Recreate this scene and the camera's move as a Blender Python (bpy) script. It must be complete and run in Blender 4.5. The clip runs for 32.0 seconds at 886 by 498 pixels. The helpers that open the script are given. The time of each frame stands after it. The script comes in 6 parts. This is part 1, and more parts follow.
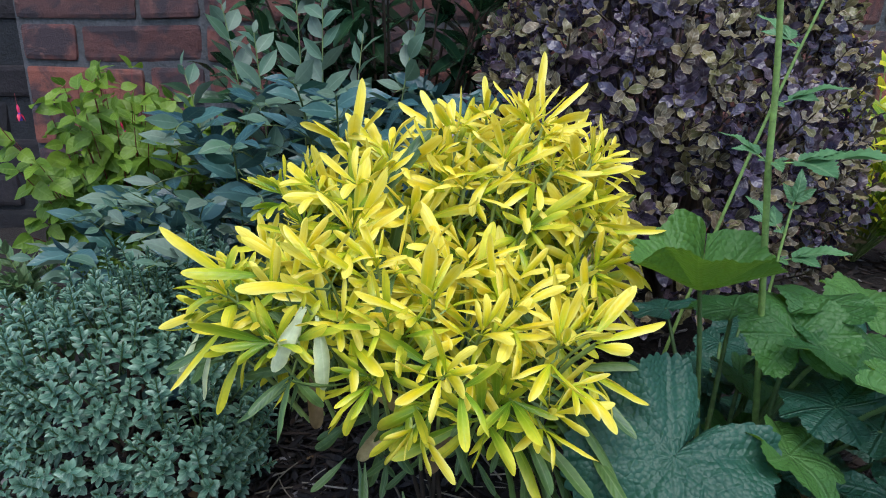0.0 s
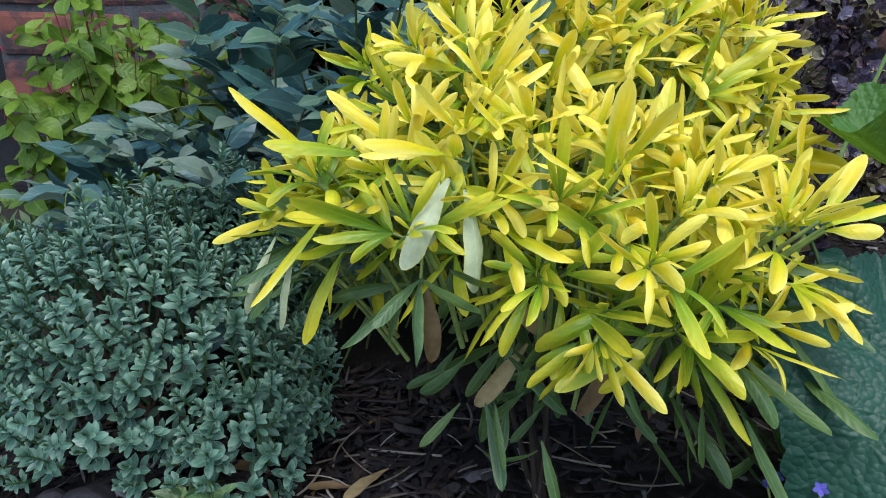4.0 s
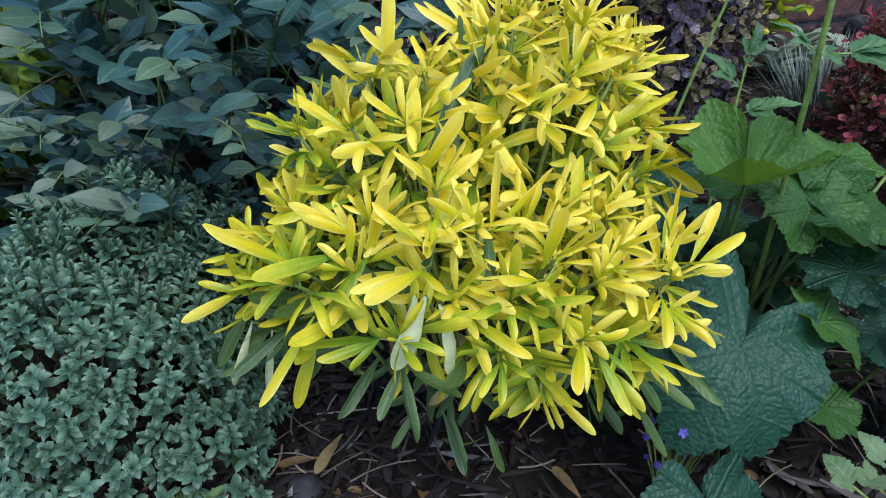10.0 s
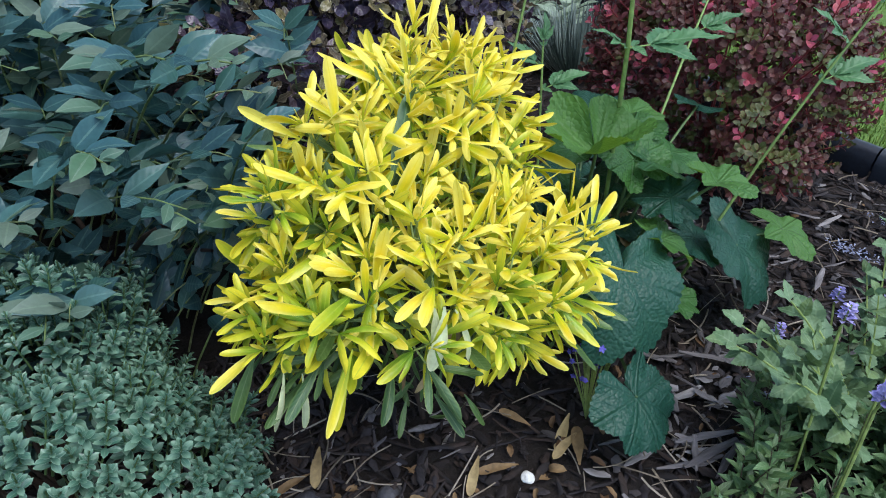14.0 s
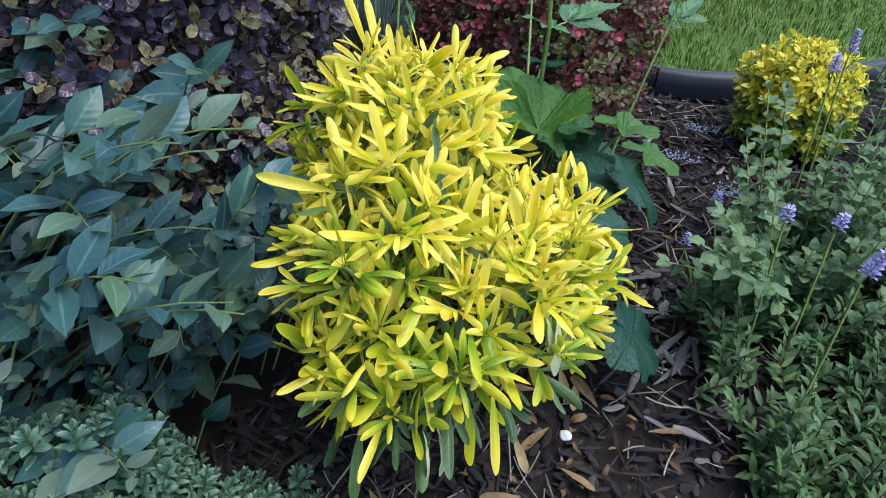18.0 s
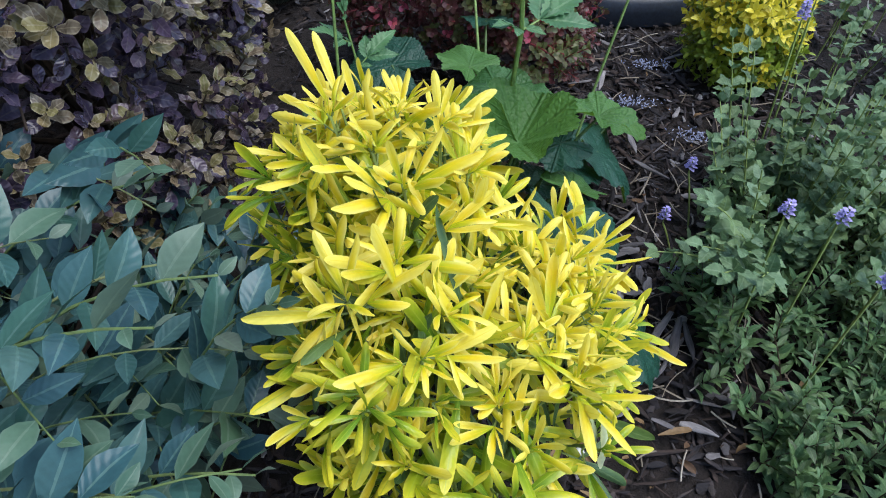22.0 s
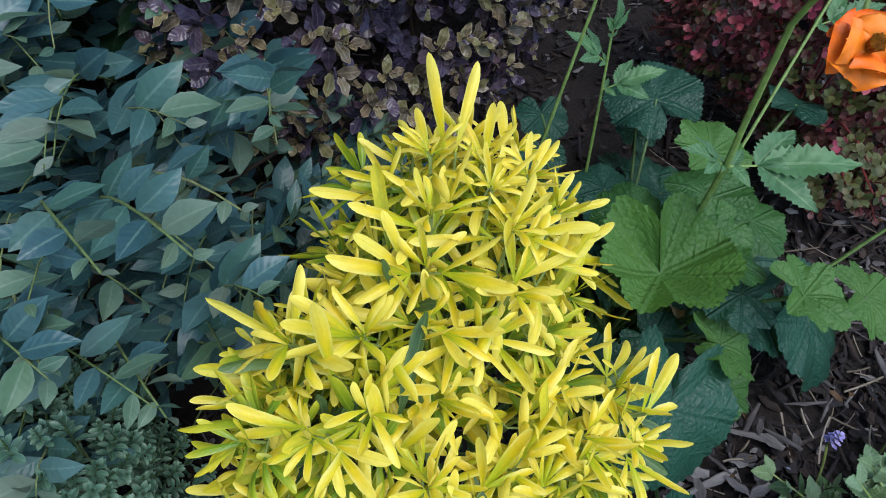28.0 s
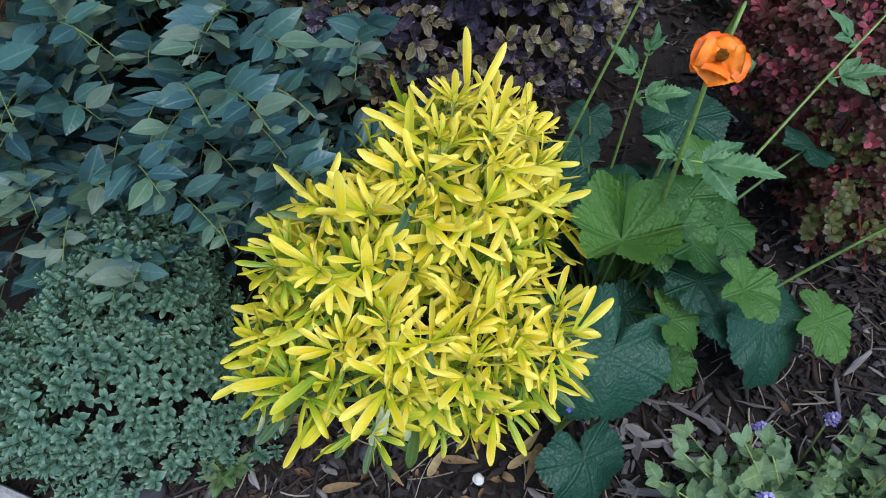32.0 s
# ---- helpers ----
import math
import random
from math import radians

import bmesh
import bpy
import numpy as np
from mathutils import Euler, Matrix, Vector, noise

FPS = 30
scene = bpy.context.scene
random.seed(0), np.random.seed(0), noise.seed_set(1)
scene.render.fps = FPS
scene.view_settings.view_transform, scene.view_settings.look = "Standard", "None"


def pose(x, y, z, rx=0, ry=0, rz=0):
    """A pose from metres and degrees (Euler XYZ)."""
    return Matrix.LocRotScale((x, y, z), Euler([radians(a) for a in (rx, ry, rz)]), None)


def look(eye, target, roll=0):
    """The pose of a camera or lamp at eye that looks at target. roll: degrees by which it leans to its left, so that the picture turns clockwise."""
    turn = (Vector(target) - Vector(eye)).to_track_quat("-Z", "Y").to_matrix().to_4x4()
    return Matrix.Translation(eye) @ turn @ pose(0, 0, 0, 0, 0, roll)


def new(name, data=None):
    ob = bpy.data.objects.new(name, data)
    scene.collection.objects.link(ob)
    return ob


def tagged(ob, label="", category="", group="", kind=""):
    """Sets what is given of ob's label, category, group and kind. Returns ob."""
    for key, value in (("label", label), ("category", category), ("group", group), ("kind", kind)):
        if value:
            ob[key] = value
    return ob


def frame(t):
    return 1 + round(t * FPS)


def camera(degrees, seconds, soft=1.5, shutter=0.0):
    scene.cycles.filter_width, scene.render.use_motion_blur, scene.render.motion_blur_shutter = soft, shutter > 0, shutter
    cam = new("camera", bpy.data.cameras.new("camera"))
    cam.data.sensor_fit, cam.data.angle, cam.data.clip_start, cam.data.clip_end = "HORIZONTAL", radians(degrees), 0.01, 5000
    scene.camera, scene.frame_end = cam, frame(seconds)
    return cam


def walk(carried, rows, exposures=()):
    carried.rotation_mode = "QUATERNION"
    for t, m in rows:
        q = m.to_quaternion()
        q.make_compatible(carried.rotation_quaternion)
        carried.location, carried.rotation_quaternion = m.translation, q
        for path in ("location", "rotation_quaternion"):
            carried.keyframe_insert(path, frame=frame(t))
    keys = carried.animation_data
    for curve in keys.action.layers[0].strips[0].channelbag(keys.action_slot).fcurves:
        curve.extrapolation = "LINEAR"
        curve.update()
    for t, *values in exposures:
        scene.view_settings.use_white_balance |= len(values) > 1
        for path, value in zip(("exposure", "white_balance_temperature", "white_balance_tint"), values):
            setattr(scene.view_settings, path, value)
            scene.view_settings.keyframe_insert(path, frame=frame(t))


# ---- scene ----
cam = camera(67.25, 32.0, 1.0)
# seconds, eye x y z in metres, yaw, pitch, lean in degrees
ROWS = [
    (0.0, 0.0078, -0.0024, 0.3977, -0.46, -17.71, -0.45),
    (0.5, -0.0162, 0.0039, 0.3816, -0.57, -17.80, -0.34),
    (1.0, -0.0293, 0.0132, 0.3605, -0.66, -18.04, -0.19),
    (1.5, -0.0370, 0.0215, 0.3423, -0.72, -18.13, -0.17),
    (2.0, -0.0476, 0.0320, 0.3265, -1.03, -18.14, -0.13),
    (2.5, -0.0546, 0.0485, 0.3061, -2.03, -18.23, -0.15),
    (4.5, -0.0940, 0.0864, 0.3114, -3.31, -17.86, -0.14),
    (5.0, -0.1030, 0.0945, 0.3168, -3.82, -17.66, -0.18),
    (5.5, -0.1056, 0.0978, 0.3264, -4.49, -17.59, -0.16),
    (6.0, -0.1102, 0.1052, 0.3288, -5.26, -17.36, -0.36),
    (6.5, -0.1140, 0.1193, 0.3367, -6.84, -17.40, -0.43),
    (7.0, -0.1166, 0.1148, 0.3567, -8.32, -17.59, -0.44),
    (7.5, -0.1217, 0.1093, 0.3681, -9.09, -19.89, -0.40),
    (8.0, -0.1273, 0.1106, 0.3820, -9.66, -23.85, -0.27),
    (8.5, -0.1367, 0.1198, 0.4074, -10.13, -26.85, -0.19),
    (9.0, -0.1393, 0.1223, 0.4245, -12.59, -30.28, -0.24),
    (9.5, -0.1449, 0.1138, 0.4279, -15.04, -33.05, -0.49),
    (10.0, -0.1420, 0.0983, 0.4551, -18.99, -34.13, -0.34),
    (10.5, -0.1454, 0.0858, 0.4692, -22.39, -34.98, -0.10),
    (11.0, -0.1618, 0.0865, 0.4853, -22.86, -35.58, 0.10),
    (11.5, -0.1851, 0.0861, 0.4972, -26.78, -36.18, -0.01),
    (12.0, -0.2061, 0.0824, 0.5099, -30.51, -36.36, -0.01),
    (12.5, -0.2240, 0.0977, 0.5188, -34.97, -36.43, 0.08),
    (13.0, -0.2394, 0.1108, 0.5260, -38.13, -36.60, 0.29),
    (13.5, -0.2602, 0.1147, 0.5240, -41.24, -36.53, 0.38),
    (15.5, -0.3048, 0.1947, 0.5311, -52.61, -38.77, -0.37),
    (16.0, -0.3128, 0.2268, 0.5323, -59.42, -39.08, -0.42),
    (16.5, -0.3162, 0.2561, 0.5460, -65.44, -39.82, -0.45),
    (17.0, -0.3438, 0.2787, 0.5439, -67.30, -39.62, -0.20),
    (17.5, -0.3643, 0.3086, 0.5518, -69.15, -40.04, -0.79),
    (18.0, -0.3740, 0.3194, 0.5590, -71.64, -40.21, -0.76),
    (18.5, -0.3751, 0.3250, 0.5582, -74.26, -39.71, -0.55),
    (19.0, -0.3582, 0.3526, 0.5613, -77.40, -39.66, -0.51),
    (19.5, -0.3542, 0.3750, 0.5671, -80.49, -40.03, -0.60),
    (20.0, -0.3310, 0.3750, 0.5877, -81.07, -41.80, -0.40),
    (20.5, -0.3136, 0.3908, 0.5947, -81.59, -43.63, -0.25),
    (21.0, -0.2999, 0.4039, 0.5976, -82.05, -45.94, -0.05),
    (21.5, -0.2883, 0.4097, 0.6079, -82.45, -47.72, -0.06),
    (22.0, -0.2603, 0.4069, 0.6104, -81.24, -49.43, 0.21),
    (22.5, -0.2258, 0.3943, 0.6094, -73.98, -52.18, 0.56),
    (23.0, -0.1969, 0.3831, 0.6112, -69.05, -53.92, 0.80),
    (23.5, -0.1709, 0.3839, 0.6217, -65.72, -54.59, 0.82),
    (24.0, -0.1539, 0.3737, 0.6222, -63.21, -54.76, 0.88),
    (24.5, -0.1530, 0.3689, 0.6221, -60.95, -54.80, 0.83),
    (26.5, -0.1256, 0.3474, 0.6337, -52.63, -56.06, 0.81),
    (27.0, -0.1075, 0.3409, 0.6389, -44.90, -56.48, 0.30),
    (27.5, -0.1018, 0.3317, 0.6414, -42.00, -56.54, -0.17),
    (28.0, -0.0967, 0.3223, 0.6435, -40.47, -56.63, -0.61),
    (28.5, -0.0861, 0.3100, 0.6523, -39.11, -56.98, -0.35),
    (29.0, -0.0900, 0.3031, 0.6636, -38.08, -57.39, -1.19),
    (29.5, -0.0854, 0.2867, 0.6667, -35.61, -57.59, -0.78),
    (30.0, -0.0985, 0.2700, 0.6781, -34.93, -57.50, -1.26),
    (30.5, -0.1182, 0.2332, 0.6984, -33.73, -57.76, -1.66),
    (31.0, -0.1263, 0.2050, 0.7124, -30.92, -57.35, -1.71),
    (31.5, -0.1233, 0.1783, 0.7127, -29.31, -56.79, -1.77),
    (32.0, -0.1117, 0.1715, 0.7207, -26.21, -55.81, -1.82),
]
walk(cam, [(t, pose(x, y, z, 90 + pitch, 0, yaw) @ pose(0, 0, 0, 0, 0, -lean)) for t, x, y, z, yaw, pitch, lean in ROWS],
     [(0, 1.22), (5, 1.22), (7, 1.02), (8, 0.99), (10, 1.04), (11, 1.12), (13, 1.30), (17, 1.32), (20, 1.36), (24, 1.13), (27, 1.05), (29, 0.99), (32, 1.03)])

# ---- light ----
world = bpy.data.worlds.new("sky")
scene.world = world
world.use_nodes = True
wn = world.node_tree
sky = wn.nodes.new("ShaderNodeTexSky")
sky.sky_type = "NISHITA"
sky.sun_disc = False
sky.sun_elevation, sky.sun_rotation = radians(67), radians(170)
wn.nodes["Background"].inputs["Strength"].default_value = 0.135
wn.links.new(sky.outputs[0], wn.nodes["Background"].inputs["Color"])
sun = new("sun", bpy.data.lights.new("sun", "SUN"))
sun.data.energy, sun.data.angle, sun.data.color = 1.55, radians(50), (0.96, 0.98, 1.0)
sun.matrix_world = look((0.14, -0.86, 2.05), (0, 0, 0))

# ---- materials ----


def nodes_of(name):
    m = bpy.data.materials.new(name)
    m.use_nodes = True
    t = m.node_tree
    return m, t, t.nodes["Principled BSDF"]


def math_node(t, op, a, b=None, c=None):
    n = t.nodes.new("ShaderNodeMath")
    n.operation = op
    for i, v in enumerate((a, b, c)):
        if v is None:
            continue
        if isinstance(v, (int, float)):
            n.inputs[i].default_value = v
        else:
            t.links.new(v, n.inputs[i])
    return n.outputs[0]


def mix_col(t, fac, a, b, blend="MIX"):
    n = t.nodes.new("ShaderNodeMix")
    n.data_type, n.blend_type = "RGBA", blend
    for sock, v in ((n.inputs[0], fac), (n.inputs[6], a), (n.inputs[7], b)):
        if isinstance(v, (int, float)):
            sock.default_value = v
        elif isinstance(v, tuple):
            sock.default_value = (*v, 1)
        else:
            t.links.new(v, sock)
    return n.outputs[2]


def ramp(t, fac, stops):
    n = t.nodes.new("ShaderNodeValToRGB")
    e = n.color_ramp.elements
    while len(e) < len(stops):
        e.new(0.5)
    for el, (p, c) in zip(e, stops):
        el.position, el.color = p, (*c, 1)
    t.links.new(fac, n.inputs[0])
    return n.outputs[0]


def noise_tex(t, scale, detail=3, rough=0.6, coord=None, distortion=0.0):
    n = t.nodes.new("ShaderNodeTexNoise")
    n.inputs["Scale"].default_value, n.inputs["Detail"].default_value = scale, detail
    n.inputs["Roughness"].default_value = rough
    n.inputs["Distortion"].default_value = distortion
    if coord is not None:
        t.links.new(coord, n.inputs["Vector"])
    return n.outputs["Fac"]


def place_coord(t):
    g = t.nodes.new("ShaderNodeNewGeometry")
    return g.outputs["Position"], g.outputs["Random Per Island"]


def bump(t, bsdf, height, strength, distance=0.001):
    n = t.nodes.new("ShaderNodeBump")
    n.inputs["Strength"].default_value, n.inputs["Distance"].default_value = strength, distance
    t.links.new(height, n.inputs["Height"])
    t.links.new(n.outputs[0], bsdf.inputs["Normal"])


def leaf_mat(name, blade, margin, midrib, variants, rough=0.45, translucent=0.25, edge=0.72, vein=10.0, bumpy=0.25, blotch=0.35, tip=None, foot=None, spec=0.42):
    """A leaf: blade, margin and midrib colours by the leaf's own length and width; variants are whole-leaf colours
    between which single leaves differ."""
    m, t, b = nodes_of(name)
    uv = t.nodes.new("ShaderNodeUVMap")
    sep = t.nodes.new("ShaderNodeSeparateXYZ")
    t.links.new(uv.outputs[0], sep.inputs[0])
    u, v = sep.outputs[0], sep.outputs[1]
    side = math_node(t, "MULTIPLY", math_node(t, "ABSOLUTE", math_node(t, "SUBTRACT", v, 0.5)), 2.0)
    where, island = place_coord(t)
    info = t.nodes.new("ShaderNodeObjectInfo")
    rnd = math_node(t, "FRACT", math_node(t, "ADD", math_node(t, "MULTIPLY", info.outputs["Random"], 7.31), math_node(t, "MULTIPLY", island, 5.17)))
    whole = ramp(t, rnd, [(i / max(1, len(variants) - 1), c) for i, c in enumerate(variants)])
    fine = noise_tex(t, 180, 4, 0.65, where)
    patch = noise_tex(t, 45, 2, 0.5, where)
    wob = math_node(t, "ADD", side, math_node(t, "MULTIPLY", math_node(t, "SUBTRACT", patch, 0.5), 0.5))
    e = t.nodes.new("ShaderNodeMapRange")
    e.inputs["From Min"].default_value, e.inputs["From Max"].default_value = edge - 0.25, min(1.2, edge + 0.3)
    t.links.new(wob, e.inputs["Value"])
    col = mix_col(t, 0.5, blade, whole)
    col = mix_col(t, e.outputs[0], col, margin)
    for colour, lo, hi in ((tip, 0.35, 1.05), (foot, 0.66, -0.05)):
        if colour:
            g = t.nodes.new("ShaderNodeMapRange")
            g.interpolation_type = "SMOOTHSTEP"
            g.inputs["From Min"].default_value, g.inputs["From Max"].default_value = lo, hi
            t.links.new(math_node(t, "ADD", u, math_node(t, "MULTIPLY", math_node(t, "SUBTRACT", math_node(t, "FRACT", math_node(t, "MULTIPLY", rnd, 3.7)), 0.5), 0.6)), g.inputs["Value"])
            col = mix_col(t, g.outputs[0], col, colour)
    rib = math_node(t, "LESS_THAN", side, 0.09)
    col = mix_col(t, math_node(t, "MULTIPLY", rib, 0.55), col, midrib)
    dark = ramp(t, fine, [(0.25, (1 - blotch,) * 3), (0.7, (1.0, 1.0, 1.0))])
    col = mix_col(t, 1.0, col, dark, "MULTIPLY")
    t.links.new(col, b.inputs["Base Color"])
    b.inputs["Roughness"].default_value = rough
    b.inputs["Specular IOR Level"].default_value = spec
    # side veins slanting from the midrib
    wave = math_node(t, "SINE", math_node(t, "MULTIPLY", math_node(t, "SUBTRACT", u, math_node(t, "MULTIPLY", side, 0.18)), vein * 6.28))
    hgt = math_node(t, "ADD", math_node(t, "MULTIPLY", wave, 0.25), math_node(t, "MULTIPLY", fine, 0.6))
    hgt = math_node(t, "SUBTRACT", hgt, math_node(t, "MULTIPLY", rib, 0.8))
    bump(t, b, hgt, bumpy, 0.0015)
    if translucent:
        tr = t.nodes.new("ShaderNodeBsdfTranslucent")
        t.links.new(col, tr.inputs["Color"])
        mx = t.nodes.new("ShaderNodeMixShader")
        mx.inputs[0].default_value = translucent
        t.links.new(b.outputs[0], mx.inputs[1])
        t.links.new(tr.outputs[0], mx.inputs[2])
        t.links.new(mx.outputs[0], t.nodes["Material Output"].inputs["Surface"])
    return m


def plain_mat(name, cols, scale=60, rough=0.7, bumpy=0.4, dist=0.002, metal=0.0, stretch=None, spec=0.4):
    """A rough natural surface: colours mixed by noise at two scales and from piece to piece."""
    m, t, b = nodes_of(name)
    where, island = place_coord(t)
    if stretch:
        tc = t.nodes.new("ShaderNodeTexCoord")
        mp = t.nodes.new("ShaderNodeMapping")
        mp.inputs["Scale"].default_value = stretch
        t.links.new(tc.outputs["Object"], mp.inputs["Vector"])
        where = mp.outputs[0]
    info = t.nodes.new("ShaderNodeObjectInfo")
    rnd = math_node(t, "FRACT", math_node(t, "ADD", math_node(t, "MULTIPLY", info.outputs["Random"], 7.31), math_node(t, "MULTIPLY", island, 5.17)))
    big = noise_tex(t, scale * 0.15, 3, 0.6, where)
    fine = noise_tex(t, scale, 5, 0.65, where)
    f = math_node(t, "ADD", math_node(t, "MULTIPLY", rnd, 0.5), math_node(t, "MULTIPLY", big, 0.5))
    col = ramp(t, f, [(0.2 + 0.6 * i / max(1, len(cols) - 1), c) for i, c in enumerate(cols)])
    col = mix_col(t, 1.0, col, ramp(t, fine, [(0.3, (0.55, 0.55, 0.55)), (0.7, (1.1, 1.1, 1.1))]), "MULTIPLY")
    t.links.new(col, b.inputs["Base Color"])
    b.inputs["Roughness"].default_value, b.inputs["Metallic"].default_value = rough, metal
    b.inputs["Specular IOR Level"].default_value = spec
    bump(t, b, fine, bumpy, dist)
    return m


M = {}
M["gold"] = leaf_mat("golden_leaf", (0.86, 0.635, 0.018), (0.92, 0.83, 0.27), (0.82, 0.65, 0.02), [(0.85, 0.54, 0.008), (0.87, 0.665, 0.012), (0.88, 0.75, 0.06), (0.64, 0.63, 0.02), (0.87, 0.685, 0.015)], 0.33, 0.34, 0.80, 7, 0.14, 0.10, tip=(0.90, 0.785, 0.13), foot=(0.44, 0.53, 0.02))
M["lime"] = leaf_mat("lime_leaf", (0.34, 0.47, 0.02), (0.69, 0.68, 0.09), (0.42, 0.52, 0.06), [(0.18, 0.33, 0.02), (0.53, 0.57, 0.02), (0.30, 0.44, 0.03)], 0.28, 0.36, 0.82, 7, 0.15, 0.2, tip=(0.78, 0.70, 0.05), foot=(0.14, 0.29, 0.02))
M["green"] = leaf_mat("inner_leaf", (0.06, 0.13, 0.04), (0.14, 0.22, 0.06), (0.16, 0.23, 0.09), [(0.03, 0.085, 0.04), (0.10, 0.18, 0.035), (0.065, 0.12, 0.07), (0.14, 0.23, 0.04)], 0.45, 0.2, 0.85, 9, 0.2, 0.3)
M["bleached"] = leaf_mat("bleached_leaf", (0.55, 0.62, 0.36), (0.68, 0.70, 0.36), (0.66, 0.70, 0.46), [(0.46, 0.55, 0.32), (0.66, 0.70, 0.46)], 0.5, 0.2, 0.8, 9, 0.1, 0.3)
M["hebe"] = leaf_mat("glaucous_leaf", (0.073, 0.172, 0.118), (0.35, 0.48, 0.38), (0.15, 0.26, 0.19), [(0.038, 0.110, 0.072), (0.118, 0.232, 0.162), (0.064, 0.155, 0.112)], 0.27, 0.12, 1.05, 5, 0.1, 0.2, tip=(0.175, 0.295, 0.212))
M["blue"] = leaf_mat("blue_green_leaf", (0.040, 0.106, 0.114), (0.054, 0.128, 0.130), (0.12, 0.22, 0.19), [(0.012, 0.042, 0.058), (0.062, 0.142, 0.160), (0.050, 0.132, 0.078), (0.020, 0.066, 0.104), (0.084, 0.164, 0.130)], 0.30, 0.12, 1.1, 7, 0.18, 0.22, spec=0.34)
M["young"] = leaf_mat("young_grey_leaf", (0.076, 0.154, 0.106), (0.13, 0.21, 0.155), (0.17, 0.25, 0.18), [(0.046, 0.120, 0.084), (0.115, 0.20, 0.13), (0.21, 0.23, 0.205), (0.080, 0.175, 0.075)], 0.45, 0.25, 1.0, 7, 0.12, 0.2, spec=0.3)
M["fuchsia"] = leaf_mat("lime_green_leaf", (0.120, 0.225, 0.024), (0.16, 0.27, 0.038), (0.22, 0.32, 0.07), [(0.045, 0.115, 0.024), (0.16, 0.27, 0.030), (0.24, 0.34, 0.040), (0.08, 0.165, 0.024)], 0.42, 0.3, 1.0, 6, 0.35, 0.25, spec=0.3)
# The bluish variant among the purples puts sky sheen into the leaf colour.
M["purple"] = leaf_mat("purple_leaf", (0.054, 0.041, 0.072), (0.115, 0.088, 0.115), (0.12, 0.10, 0.115), [(0.020, 0.018, 0.042), (0.076, 0.050, 0.084), (0.066, 0.074, 0.140), (0.13, 0.076, 0.068), (0.034, 0.034, 0.072)], 0.17, 0.05, 0.9, 6, 0.3, 0.3)
M["olive"] = leaf_mat("bronze_leaf", (0.18, 0.150, 0.075), (0.37, 0.32, 0.22), (0.30, 0.26, 0.17), [(0.13, 0.070, 0.060), (0.25, 0.215, 0.09), (0.15, 0.17, 0.06), (0.26, 0.18, 0.14), (0.085, 0.06, 0.080), (0.14, 0.12, 0.11)], 0.24, 0.12, 0.90, 6, 0.3, 0.3)
M["laurel"] = leaf_mat("dark_evergreen_leaf", (0.022, 0.066, 0.032), (0.030, 0.080, 0.038), (0.07, 0.13, 0.06), [(0.014, 0.050, 0.028), (0.040, 0.105, 0.040)], 0.25, 0.05, 1.0, 8, 0.2, 0.3)
M["berberis"] = leaf_mat("dark_red_leaf", (0.115, 0.042, 0.040), (0.16, 0.062, 0.060), (0.16, 0.07, 0.06), [(0.070, 0.030, 0.030), (0.17, 0.040, 0.058), (0.115, 0.090, 0.030), (0.19, 0.060, 0.068), (0.095, 0.080, 0.032)], 0.42, 0.2, 0.9, 4, 0.2, 0.3)
M["berberis_green"] = leaf_mat("olive_green_leaf", (0.095, 0.115, 0.032), (0.14, 0.14, 0.045), (0.15, 0.15, 0.06), [(0.055, 0.085, 0.025), (0.125, 0.135, 0.038), (0.14, 0.095, 0.04)], 0.45, 0.2, 0.9, 4, 0.2, 0.3)
M["sage"] = leaf_mat("pale_sage_leaf", (0.26, 0.34, 0.24), (0.38, 0.45, 0.36), (0.36, 0.44, 0.33), [(0.18, 0.27, 0.18), (0.32, 0.40, 0.30)], 0.55, 0.2, 0.9, 5, 0.3, 0.3)
M["pink"] = leaf_mat("pink_red_tip_leaf", (0.42, 0.07, 0.115), (0.50, 0.13, 0.19), (0.46, 0.14, 0.19), [(0.32, 0.04, 0.08), (0.52, 0.10, 0.19), (0.46, 0.09, 0.07), (0.24, 0.08, 0.06)], 0.45, 0.25, 0.9, 4, 0.2, 0.25)
M["catmint"] = leaf_mat("grey_green_leaf", (0.115, 0.205, 0.090), (0.15, 0.25, 0.12), (0.20, 0.30, 0.16), [(0.050, 0.120, 0.055), (0.13, 0.225, 0.095), (0.19, 0.295, 0.19), (0.17, 0.235, 0.06), (0.075, 0.165, 0.10)], 0.6, 0.2, 1.0, 6, 0.28, 0.3)
M["cover"] = leaf_mat("low_green_leaf", (0.085, 0.18, 0.07), (0.12, 0.22, 0.09), (0.18, 0.28, 0.13), [(0.045, 0.115, 0.045), (0.12, 0.22, 0.09), (0.14, 0.22, 0.06), (0.12, 0.11, 0.08)], 0.5, 0.2, 1.0, 6, 0.3, 0.3)
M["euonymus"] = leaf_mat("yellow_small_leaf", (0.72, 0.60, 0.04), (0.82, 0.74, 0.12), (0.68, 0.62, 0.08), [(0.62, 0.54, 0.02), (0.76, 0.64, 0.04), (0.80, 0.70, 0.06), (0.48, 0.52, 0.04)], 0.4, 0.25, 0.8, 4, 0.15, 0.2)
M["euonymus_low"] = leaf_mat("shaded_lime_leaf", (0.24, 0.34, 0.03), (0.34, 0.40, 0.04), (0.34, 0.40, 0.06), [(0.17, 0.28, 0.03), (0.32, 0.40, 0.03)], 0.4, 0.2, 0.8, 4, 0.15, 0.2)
M["tuft"] = plain_mat("grey_blade", [(0.06, 0.09, 0.08), (0.135, 0.185, 0.16), (0.26, 0.32, 0.29)], 90, 0.55, 0.2)
